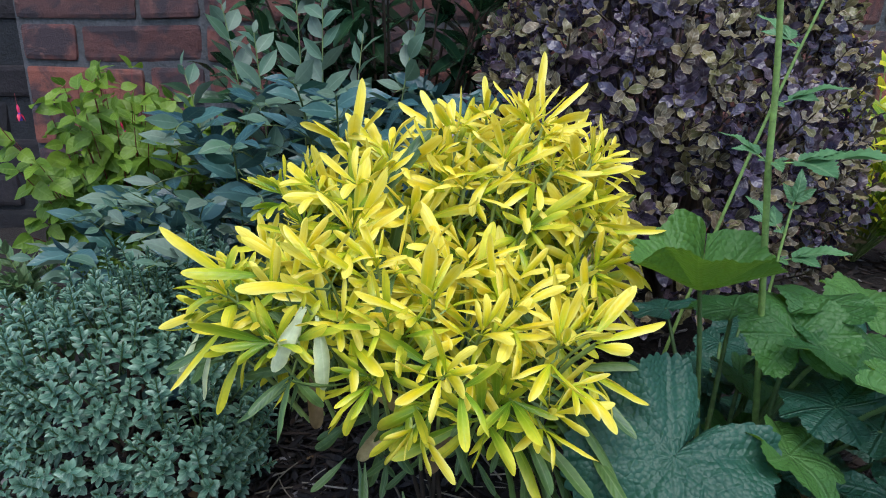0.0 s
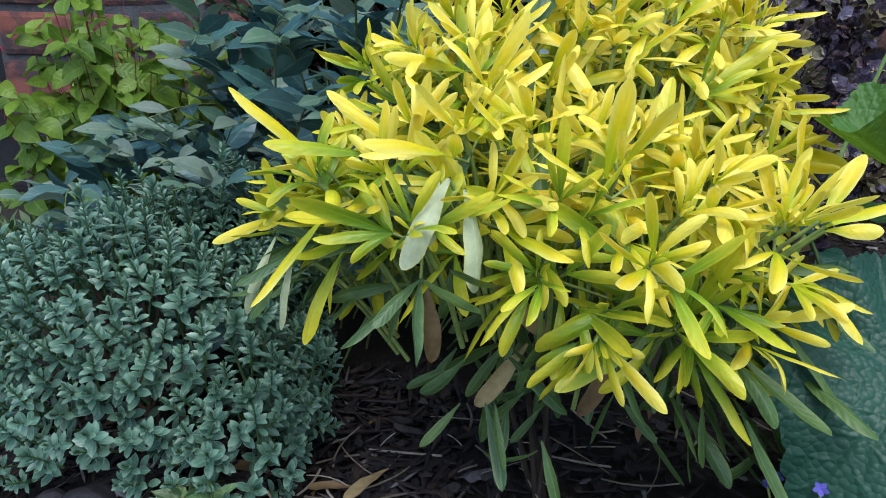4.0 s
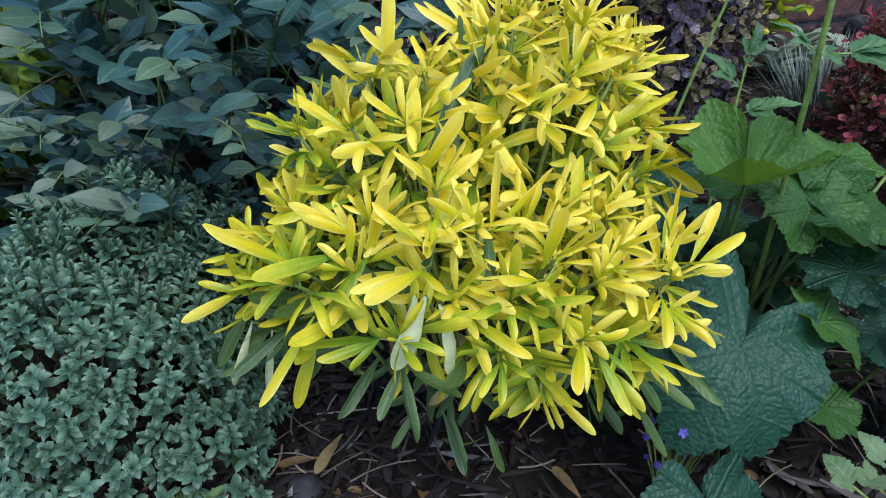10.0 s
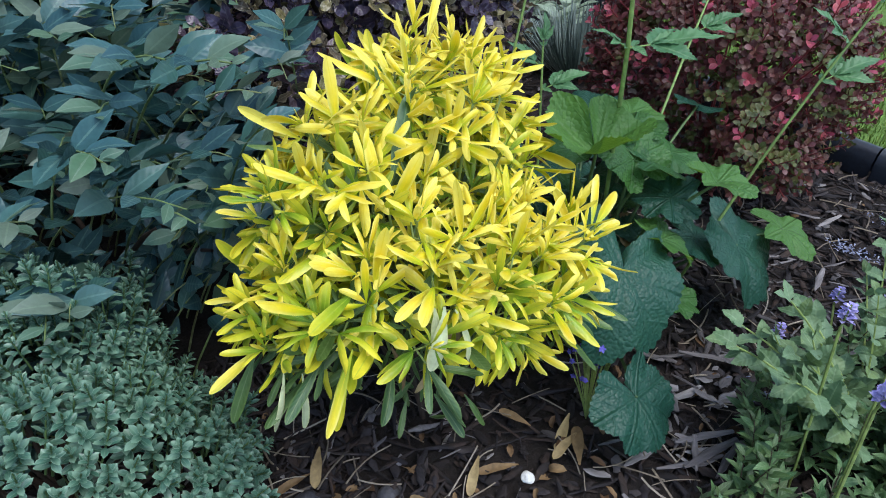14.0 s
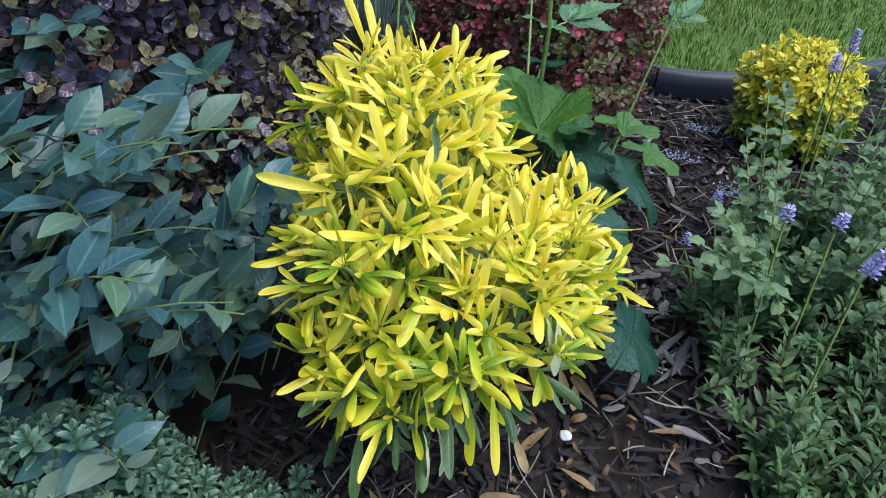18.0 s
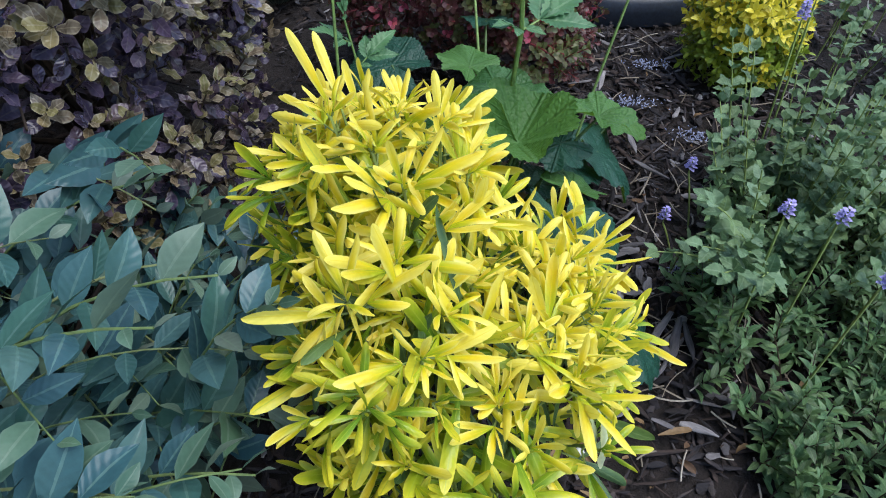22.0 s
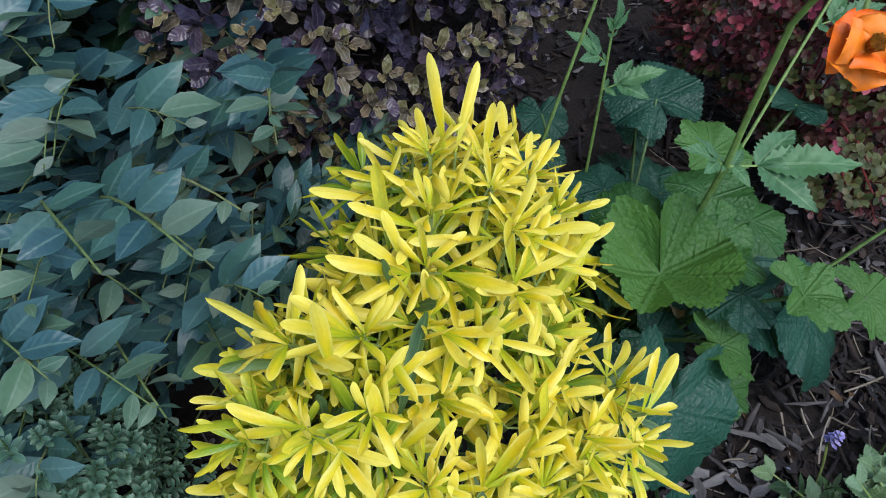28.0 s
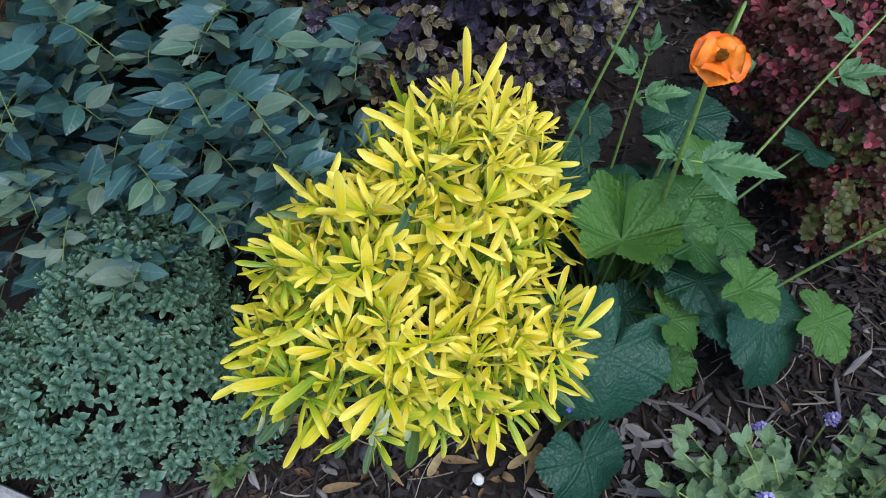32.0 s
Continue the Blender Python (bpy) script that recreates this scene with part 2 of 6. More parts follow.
M["stem"] = plain_mat("green_stem", [(0.20, 0.28, 0.07), (0.30, 0.38, 0.12)], 150, 0.55, 0.3, 0.0008)
M["shoot_stem"] = plain_mat("young_shoot_stem", [(0.10, 0.16, 0.05), (0.17, 0.24, 0.09), (0.20, 0.22, 0.10)], 150, 0.55, 0.3, 0.0008)
M["hairy_stem"] = plain_mat("pale_green_stem", [(0.13, 0.23, 0.05), (0.20, 0.31, 0.09)], 220, 0.6, 0.6, 0.0008)
M["petiole"] = plain_mat("green_petiole", [(0.05, 0.10, 0.03), (0.09, 0.16, 0.05)], 220, 0.6, 0.5, 0.0008)
M["brown_stem"] = plain_mat("brown_twig", [(0.03, 0.02, 0.014), (0.07, 0.045, 0.03)], 150, 0.8, 0.5, 0.0008)
M["red_stem"] = plain_mat("red_stem", [(0.16, 0.02, 0.03), (0.25, 0.04, 0.04)], 150, 0.5, 0.3, 0.0008)
M["soil"] = plain_mat("dark_soil", [(0.010, 0.007, 0.006), (0.024, 0.016, 0.014), (0.04, 0.028, 0.024)], 130, 0.9, 1.0, 0.006)
M["bark"] = plain_mat("bark_chip", [(0.008, 0.006, 0.007), (0.019, 0.014, 0.014), (0.042, 0.026, 0.020), (0.013, 0.011, 0.013), (0.026, 0.022, 0.026), (0.062, 0.048, 0.042)], 300, 0.85, 0.8, 0.002, stretch=(1, 0.15, 1))
M["grey_chip"] = plain_mat("weathered_chip", [(0.055, 0.050, 0.053), (0.12, 0.11, 0.114), (0.21, 0.195, 0.198), (0.32, 0.30, 0.298)], 300, 0.85, 0.9, 0.002, stretch=(1, 0.12, 1))
M["dead_leaf"] = plain_mat("dry_leaf", [(0.13, 0.075, 0.035), (0.27, 0.18, 0.085), (0.42, 0.33, 0.16)], 120, 0.7, 0.4, 0.001)
M["scrap"] = plain_mat("brown_leaf_scrap", [(0.06, 0.032, 0.018), (0.13, 0.070, 0.032), (0.22, 0.14, 0.065)], 120, 0.75, 0.4, 0.001)
M["lawn_soil"] = plain_mat("turf", [(0.06, 0.12, 0.02), (0.10, 0.19, 0.03), (0.14, 0.23, 0.04)], 90, 0.9, 0.8, 0.006)
M["grass"] = plain_mat("grass_blade", [(0.09, 0.17, 0.025), (0.15, 0.24, 0.04), (0.24, 0.30, 0.08)], 60, 0.55, 0.1)
M["edging"] = plain_mat("black_plastic", [(0.010, 0.014, 0.024), (0.022, 0.030, 0.046)], 200, 0.5, 0.3, 0.001)
M["kerb"] = plain_mat("pale_stone", [(0.30, 0.31, 0.33), (0.42, 0.43, 0.45)], 150, 0.85, 0.5)
M["mortar"] = plain_mat("old_mortar", [(0.07, 0.072, 0.08), (0.13, 0.135, 0.15), (0.19, 0.19, 0.20)], 220, 0.95, 0.9, 0.004)


def brick_mat(name, bases, sooty, bright):
    """Old fired brick: a base colour for each, with burnt and scoured patches, grain and pits."""
    m, t, b = nodes_of(name)
    where, _ = place_coord(t)
    info = t.nodes.new("ShaderNodeObjectInfo")
    col = ramp(t, info.outputs["Random"], [(i / (len(bases) - 1), c) for i, c in enumerate(bases)])
    patch = noise_tex(t, 19, 3, 0.55, where, 0.8)
    scour = noise_tex(t, 34, 4, 0.6, where, 0.4)
    grain = noise_tex(t, 520, 4, 0.7, where)
    col = mix_col(t, ramp(t, patch, [(0.44, (0, 0, 0)), (0.60, (0.85, 0.85, 0.85))]), col, sooty)
    col = mix_col(t, ramp(t, scour, [(0.55, (0, 0, 0)), (0.75, (0.6, 0.6, 0.6))]), col, bright)
    col = mix_col(t, 1.0, col, ramp(t, grain, [(0.3, (0.62, 0.62, 0.62)), (0.7, (1.12, 1.12, 1.12))]), "MULTIPLY")
    t.links.new(col, b.inputs["Base Color"])
    b.inputs["Roughness"].default_value = 0.8
    h = math_node(t, "ADD", math_node(t, "MULTIPLY", grain, 0.4), math_node(t, "MULTIPLY", scour, 1.0))
    bump(t, b, h, 0.8, 0.008)
    return m


M["brick"] = brick_mat("red_brick", [(0.045, 0.024, 0.030), (0.19, 0.055, 0.042), (0.065, 0.030, 0.036), (0.23, 0.070, 0.048), (0.040, 0.024, 0.032), (0.14, 0.046, 0.042)], (0.020, 0.018, 0.028), (0.28, 0.12, 0.095))
# Set-back wall's brick and mortar: the recess's shadow is put into the colour.
M["dark_mortar"] = plain_mat("recess_shadow_mortar", [(0.012, 0.013, 0.017), (0.024, 0.026, 0.032)], 220, 0.95, 0.9, 0.004)
M["dark_brick"] = plain_mat("recess_shadow_brick", [(0.006, 0.006, 0.009), (0.018, 0.014, 0.018), (0.012, 0.011, 0.016)], 110, 0.85, 0.8, 0.004)
M["orange"] = plain_mat("orange_petal", [(0.80, 0.11, 0.006), (0.93, 0.22, 0.010), (0.95, 0.30, 0.02)], 90, 0.5, 0.3, 0.001)
M["anther"] = plain_mat("amber_anther", [(0.26, 0.07, 0.008), (0.58, 0.26, 0.02)], 400, 0.7, 0.5, 0.001)
M["lavender"] = plain_mat("lavender_floret", [(0.22, 0.20, 0.50), (0.36, 0.32, 0.66), (0.50, 0.45, 0.75)], 300, 0.6, 0.2)
M["violet"] = plain_mat("violet_floret", [(0.05, 0.04, 0.30), (0.10, 0.09, 0.45)], 300, 0.6, 0.2)
M["magenta"] = plain_mat("magenta_sepal", [(0.55, 0.01, 0.06), (0.70, 0.03, 0.12)], 300, 0.4, 0.2)
M["straw"] = plain_mat("dry_stalk", [(0.10, 0.08, 0.06), (0.24, 0.20, 0.15), (0.36, 0.32, 0.27)], 200, 0.8, 0.4, 0.001)
M["dry_bloom"] = plain_mat("grey_lavender_fluff", [(0.13, 0.15, 0.25), (0.24, 0.27, 0.40), (0.38, 0.41, 0.52)], 300, 0.9, 0.4)
M["stone"] = plain_mat("dark_stone", [(0.02, 0.02, 0.025), (0.05, 0.05, 0.06), (0.09, 0.088, 0.095)], 160, 0.7, 0.7, 0.003)
M["pebble"] = plain_mat("white_pebble", [(0.6, 0.6, 0.58), (0.75, 0.75, 0.72)], 200, 0.7, 0.3)


def geum_mat(name, base, light, vein, rough=0.42, glow=0.22):
    """Rugose palmate leaf: veins by the leaf's own polar map (u is the way from the stalk, v the turn)."""
    m, t, b = nodes_of(name)
    uv = t.nodes.new("ShaderNodeUVMap")
    sep = t.nodes.new("ShaderNodeSeparateXYZ")
    t.links.new(uv.outputs[0], sep.inputs[0])
    u, v = sep.outputs[0], sep.outputs[1]
    where, island = place_coord(t)
    info = t.nodes.new("ShaderNodeObjectInfo")
    wob = math_node(t, "SUBTRACT", noise_tex(t, 70, 2, 0.5, where), 0.5)
    turn = math_node(t, "MULTIPLY", math_node(t, "SUBTRACT", v, 0.5), 6.22)
    off = math_node(t, "MULTIPLY", math_node(t, "PINGPONG", math_node(t, "DIVIDE", turn, 0.8), 0.5), 0.8)
    along = math_node(t, "MULTIPLY", u, math_node(t, "COSINE", off))
    across = math_node(t, "MAXIMUM", math_node(t, "ADD", math_node(t, "MULTIPLY", u, math_node(t, "SINE", off)), math_node(t, "MULTIPLY", wob, 0.014)), 0.0)
    branch = math_node(t, "MULTIPLY", math_node(t, "SUBTRACT", math_node(t, "ADD", along, math_node(t, "MULTIPLY", wob, 0.05)), math_node(t, "MULTIPLY", across, 0.75)), 6.0)
    line = math_node(t, "PINGPONG", branch, 0.5)
    cell = t.nodes.new("ShaderNodeTexVoronoi")
    cell.inputs["Scale"].default_value = 300
    t.links.new(where, cell.inputs["Vector"])

    def groove(value, wide):
        """Nought in the vein, one on the blade beside it, with a soft bank."""
        g = t.nodes.new("ShaderNodeMapRange")
        g.interpolation_type = "SMOOTHSTEP"
        g.inputs["From Max"].default_value = wide
        t.links.new(value, g.inputs["Value"])
        return g.outputs[0]

    pillow = math_node(t, "SUBTRACT", 1.0, math_node(t, "MULTIPLY", math_node(t, "POWER", cell.outputs["Distance"], 1.6), 1.3))
    big = noise_tex(t, 30, 3, 0.5, where)
    f = math_node(t, "ADD", math_node(t, "MULTIPLY", big, 0.7), math_node(t, "MULTIPLY", info.outputs["Random"], 0.35))
    col = ramp(t, f, [(0.25, base), (0.8, light)])
    col = mix_col(t, math_node(t, "MULTIPLY", math_node(t, "SUBTRACT", 1.0, groove(line, 0.07)), 0.10), col, vein)
    col = mix_col(t, math_node(t, "MULTIPLY", math_node(t, "SUBTRACT", 1.0, groove(across, 0.022)), 0.40), col, vein)
    t.links.new(col, b.inputs["Base Color"])
    b.inputs["Roughness"].default_value = rough
    b.inputs["Specular IOR Level"].default_value = 0.26
    h = math_node(t, "ADD", math_node(t, "MULTIPLY", groove(line, 0.16), 0.22), math_node(t, "MULTIPLY", pillow, 0.42))
    h = math_node(t, "ADD", h, math_node(t, "MULTIPLY", groove(across, 0.055), 1.0))
    bump(t, b, h, 0.78, 0.0022)
    tr = t.nodes.new("ShaderNodeBsdfTranslucent")
    tr.inputs["Color"].default_value = (0.20, 0.38, 0.03, 1)
    mx = t.nodes.new("ShaderNodeMixShader")
    mx.inputs[0].default_value = glow
    t.links.new(b.outputs[0], mx.inputs[1])
    t.links.new(tr.outputs[0], mx.inputs[2])
    t.links.new(mx.outputs[0], t.nodes["Material Output"].inputs["Surface"])
    return m


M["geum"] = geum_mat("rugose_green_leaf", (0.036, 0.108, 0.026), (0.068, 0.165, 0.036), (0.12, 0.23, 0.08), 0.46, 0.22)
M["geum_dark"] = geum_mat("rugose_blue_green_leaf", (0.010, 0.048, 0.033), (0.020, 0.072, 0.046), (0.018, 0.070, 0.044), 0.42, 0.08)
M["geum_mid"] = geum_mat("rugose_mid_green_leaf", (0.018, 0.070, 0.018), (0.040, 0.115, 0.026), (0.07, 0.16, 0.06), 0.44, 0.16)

# ---- mesh building ----
RNG = np.random.default_rng(7)


def R(a, b):
    return float(RNG.uniform(a, b))


class Batch:
    """Collects quads of many small pieces, with their own maps, into one mesh."""

    def __init__(self):
        self.v, self.f, self.uv, self.mi, self.n, self.mats = [], [], [], [], 0, []

    def add(self, piece, m, mat):
        v, f, uv = piece
        a = np.array(m)
        self.v.append(v @ a[:3, :3].T + a[:3, 3])
        self.f.append(f + self.n)
        self.uv.append(uv)
        if mat not in self.mats:
            self.mats.append(mat)
        self.mi.append(np.full(len(f), self.mats.index(mat)))
        self.n += len(v)
        return self

    def mesh(self, name, smooth=True):
        v, f, uv = np.concatenate(self.v), np.concatenate(self.f), np.concatenate(self.uv)
        me = bpy.data.meshes.new(name)
        me.vertices.add(len(v))
        me.vertices.foreach_set("co", v.astype(np.float32).ravel())
        me.loops.add(f.size)
        me.loops.foreach_set("vertex_index", f.astype(np.int32).ravel())
        me.polygons.add(len(f))
        me.polygons.foreach_set("loop_start", np.arange(0, f.size, 4, dtype=np.int32))
        me.polygons.foreach_set("use_smooth", np.full(len(f), smooth))
        layer = me.uv_layers.new(name="UVMap")
        layer.data.foreach_set("uv", uv[f.ravel()].astype(np.float32).ravel())
        for k in self.mats:
            me.materials.append(M[k])
        me.polygons.foreach_set("material_index", np.concatenate(self.mi).astype(np.int32))
        me.update(calc_edges=True)
        me.validate()
        return me


def grid_faces(nu, nv):
    i = np.arange((nu - 1) * (nv - 1))
    a = (i // (nv - 1)) * nv + i % (nv - 1)
    return np.stack([a, a + 1, a + nv + 1, a + nv], 1)


def leaf(length, width, shape="oblanceolate", fold=0.25, curl=0.5, twist=0.0, wave=0.0, teeth=0, nu=9, nv=5, sag=1.5):
    """A leaf along +y from its stalk, upper side +z. curl: radians by which it bends down towards the tip."""
    s = np.linspace(0, 1, nu)
    if shape == "oblanceolate":
        s = 1 - (1 - s) ** 1.6
    if shape == "oblanceolate":
        k = np.clip(s / 0.55, 0, 1)
        w = 0.16 + 0.84 * (k * k * (3 - 2 * k)) ** 0.80
        w = np.where(s > 0.72, w * (1 - np.clip((s - 0.72) / 0.28, 0, 0.9999) ** 2.3) ** 0.62 + 0.02, w)
    elif shape == "ovate":
        w = np.sin(np.pi * s ** 0.72) ** 0.9 * 1.0 + 0.02
    elif shape == "elliptic":
        w = np.sin(np.pi * s ** 0.92) ** 0.85 + 0.03
    elif shape == "blunt":
        w = np.sin(np.pi * s ** 1.12) ** 0.62 + 0.05
    elif shape == "acute":
        w = np.sin(np.pi * s ** 0.86) ** 1.08 + 0.02
    elif shape == "lance":
        w = np.sin(np.pi * s ** 0.75) + 0.02
    elif shape == "petal":
        w = (0.12 + s ** 0.65) * np.sqrt(np.clip(1 - s ** 7, 0, 1)) + 0.04 * (s > 0.99)
    else:  # obovate
        w = np.sin(np.pi * s ** 1.4) ** 0.75 + 0.06
    w = w / w.max() * width / 2
    if teeth:
        w = w * (1 + teeth * np.where(np.arange(nu) % 2, 1, -1) * (np.arange(nu) > 1) * (np.arange(nu) < nu - 1))
    ang = -curl * s ** sag
    ds = length * np.diff(s)
    y = np.r_[0, np.cumsum(np.cos((ang[1:] + ang[:-1]) / 2) * ds)]
    z = np.r_[0, np.cumsum(np.sin((ang[1:] + ang[:-1]) / 2) * ds)]
    c = np.linspace(-1, 1, nv)
    x = w[:, None] * c[None]
    lift = (fold * np.abs(x) if fold >= 0 else fold * x ** 2 / (width / 2)) + wave * width * np.sin(s * 14)[:, None] * c[None] ** 2
    roll = twist * s
    xx = x * np.cos(roll)[:, None] - lift * np.sin(roll)[:, None]
    zz = x * np.sin(roll)[:, None] + lift * np.cos(roll)[:, None]
    up_y, up_z = -np.sin(ang), np.cos(ang)
    v = np.stack([xx, y[:, None] + zz * up_y[:, None], z[:, None] + zz * up_z[:, None]], -1).reshape(-1, 3)
    uv = np.stack([np.repeat(s, nv), np.tile((c + 1) / 2, nu)], 1)
    return v, grid_faces(nu, nv), uv


def tube(points, radii, sides=6):
    """A round stem through points."""
    p = np.array(points, float)
    n = len(p)
    r = np.broadcast_to(np.array(radii, float), (n,)) if np.ndim(radii) == 0 or len(radii) != n else np.array(radii, float)
    d = np.gradient(p, axis=0)
    d /= np.linalg.norm(d, axis=1)[:, None] + 1e-9
    ref = np.array([0.3, 0.9, 0.1]) if abs(d[0][2]) > 0.8 else np.array([0, 0, 1.0])
    a = np.cross(d, ref)
    a /= np.linalg.norm(a, axis=1)[:, None] + 1e-9
    b = np.cross(d, a)
    th = np.linspace(0, 2 * np.pi, sides + 1)
    v = p[:, None] + r[:, None, None] * (a[:, None] * np.cos(th)[None, :, None] + b[:, None] * np.sin(th)[None, :, None])
    uv = np.stack([np.repeat(np.linspace(0, 1, n), sides + 1), np.tile(np.linspace(0, 1, sides + 1), n)], 1)
    return v.reshape(-1, 3), grid_faces(n, sides + 1), uv


def bend(a, b, sag=0.0, n=6, out=None):
    """Points from a to b, bowed by sag along out (up by default)."""
    a, b = np.array(a, float), np.array(b, float)
    o = np.array(out if out is not None else (0, 0, 1), float)
    s = np.linspace(0, 1, n)[:, None]
    return a + (b - a) * s + o * sag * (4 * s * (1 - s))


def aim(at, along, up=(0, 0, 1), roll=0.0, size=1.0):
    """A pose at a place with +y along a direction and +z as near to up as it goes."""
    y = Vector(along).normalized()
    u = Vector(up)
    x = y.cross(u)
    if x.length < 1e-4:
        x = y.cross(Vector((1, 0.2, 0)))
    x.normalize()
    z = x.cross(y)
    m = Matrix((x, y, z)).transposed().to_4x4()
    m = Matrix.Translation(at) @ m @ Matrix.Rotation(roll, 4, "Y")
    return m @ Matrix.Scale(size, 4) if size != 1.0 else m


I4 = Matrix.Identity(4)
WORLD = {}


def thing(name, at, label, category, group="", kind=""):
    ob = new(name)
    ob.empty_display_size = 0.02
    m = Matrix.Translation(at)
    ob.matrix_basis = m
    WORLD[ob.name] = m
    return tagged(ob, label, category, group, kind)


def part(name, data, parent, m=I4, label="", kind=""):
    """One mesh object under a thing or part; m is its pose in the world."""
    me = data.mesh(name) if isinstance(data, Batch) else data
    ob = new(name, me)
    ob.parent = parent
    ob.matrix_basis = WORLD[parent.name].inverted() @ m
    WORLD[ob.name] = m.copy()
    return tagged(ob, label, kind=kind)


def solo(name, data, m, label, category, group="", kind=""):
    me = data.mesh(name) if isinstance(data, Batch) else data
    ob = new(name, me)
    ob.matrix_basis = m
    WORLD[ob.name] = m.copy()
    return tagged(ob, label, category, group, kind)


def one(piece, mat, name):
    return Batch().add(piece, I4, mat).mesh(name)


def unit(v):
    v = np.array(v, float)
    return v / (np.linalg.norm(v) + 1e-9)


def dome_points(lobes, gap, count, low=-0.35, tries=9000, floor=0.012):
    """Places and outward ways on the outer skin of a heap of ellipsoids (centre, radii)."""
    cs, rs = np.array([c for c, _ in lobes], float), np.array([r for _, r in lobes], float)
    area = (rs[:, 0] * rs[:, 1] + rs[:, 1] * rs[:, 2] + rs[:, 0] * rs[:, 2])
    pick = RNG.choice(len(lobes), tries, p=area / area.sum())
    d = RNG.normal(size=(tries, 3))
    d /= np.linalg.norm(d, axis=1)[:, None]
    p = cs[pick] + d * rs[pick]
    inside = ((((p[:, None] - cs[None]) / rs[None]) ** 2).sum(2) < 0.86).any(1)
    ok = (d[:, 2] > low) & (p[:, 2] > floor) & ~inside
    p, d, pick = p[ok], d[ok], pick[ok]
    kept, ways = np.zeros((0, 3)), []
    for q, n, k in zip(p, d, pick):
        if len(kept) and (((kept - q) ** 2).sum(1) < gap * gap).any():
            continue
        kept = np.vstack([kept, q])
        ways.append(unit(n / rs[k]))
        if len(kept) >= count:
            break
    return list(zip(kept, ways))

# ---- the setting ----
WALL_Y = 1.28
EDGE = [(1.22, 1.24), (1.12, 1.0), (1.02, 0.90), (0.90, 0.76), (0.835, 0.52), (0.798, 0.33), (0.805, 0.21), (0.850, 0.11), (0.915, 0.0), (1.0, -0.12), (1.14, -0.31), (1.37, -0.62), (2.1, -1.6), (4.5, -4.5)]


def smooth_line(pts, n):
    """A smooth line through points (Catmull-Rom)."""
    p = np.array(pts, float)
    p = np.vstack([2 * p[0] - p[1], p, 2 * p[-1] - p[-2]])
    out = []
    for i in range(1, len(p) - 2):
        for s in np.linspace(0, 1, n, endpoint=False):
            a, b, c, d = p[i - 1], p[i], p[i + 1], p[i + 2]
            out.append(0.5 * (2 * b + (c - a) * s + (2 * a - 5 * b + 4 * c - d) * s ** 2 + (3 * b - a - 3 * c + d) * s ** 3))
    out.append(p[-2])
    return np.array(out)


LINE = smooth_line(EDGE, 8)


def lawn_side(x, y):
    """How far a place lies beyond the edging, on the lawn's side."""
    k = int(np.argmin(((LINE - (x, y)) ** 2).sum(1)))
    k2 = min(k + 1, len(LINE) - 1)
    k1 = k2 - 1
    t = LINE[k2] - LINE[k1]
    n = np.array([-t[1], t[0]]) / np.hypot(*t)
    return float(((x, y) - LINE[k1]) @ n)


def height(x, y):
    """The bed's uneven surface."""
    h = 0.012 * noise.noise((x * 6, y * 6, 0.3)) + 0.006 * noise.noise((x * 17, y * 17, 1.7))
    return h * (1.0 if -1.5 < x < 2 and -1 < y < 1.6 else 0.0)


def axis_steps(lo, hi, fine, far):
    inner = np.arange(lo, hi + 1e-6, fine)
    out = [lo - d for d in far][::-1] + list(inner) + [hi + d for d in far]
    return np.array(out)


xs = axis_steps(-1.1, 1.3, 0.025, (0.1, 0.3, 1, 4, 15, 60, 300, 1500))
ys = axis_steps(-0.6, 1.3, 0.025, (0.1, 0.3, 1, 4, 15, 60, 300, 1500))
gv = np.array([(x, y, height(x, y)) for x in xs for y in ys])
guv = gv[:, :2].copy()
gf = grid_faces(len(xs), len(ys))[:, ::-1]
ground = solo("ground", one((gv, gf, guv), "soil", "ground"), I4, "dark soil of the garden bed under bark mulch", "ground", kind="structure")

# lawn: a turf sheet bounded by the edging
lv, lf = [], []
for i, (x, y) in enumerate(LINE):
    t = LINE[min(i + 1, len(LINE) - 1)] - LINE[max(i - 1, 0)]
    nrm = np.array([-t[1], t[0]]) / np.hypot(*t)
    for d in (0.022, 0.06, 0.15, 0.4, 1.0, 2.5, 12.0):
        ox, oy = x + d, y
        lv.append((ox, oy, 0.03 + 0.008 * noise.noise((ox * 9, oy * 9, 5))))
lv = np.array(lv)
lawn = solo("lawn", one((lv, grid_faces(len(LINE), 7), lv[:, :2].copy()), "lawn_soil", "lawn"), I4, "short green mown lawn beyond the bed", "lawn", kind="structure")
gb = Batch()
blades = [leaf(0.015, 0.0019, "lance", 0.3, c, nu=4, nv=3) for c in (0.3, 0.8, 1.3)]
n_blades = 0
while n_blades < 26000:
    x, y = R(0.78, 2.1), R(-0.75, 1.6)
    if n_blades > 11000:
        x, y = R(0.78, 1.45), R(-0.5, 1.1)
    d = lawn_side(x, y)
    if not 0.03 < d < 1.3:
        continue
    z = 0.028 + 0.008 * noise.noise((x * 9, y * 9, 5))
    th = R(0, 6.28)
    gb.add(blades[n_blades % 3], aim((x, y, z), (math.cos(th) * 0.7, math.sin(th) * 0.7, 1.0), (math.cos(th), math.sin(th), 0.2), size=R(0.7, 1.5)), "grass")
    n_blades += 1
part("grass", gb, lawn, I4, "fine green grass blades", kind="stuff")

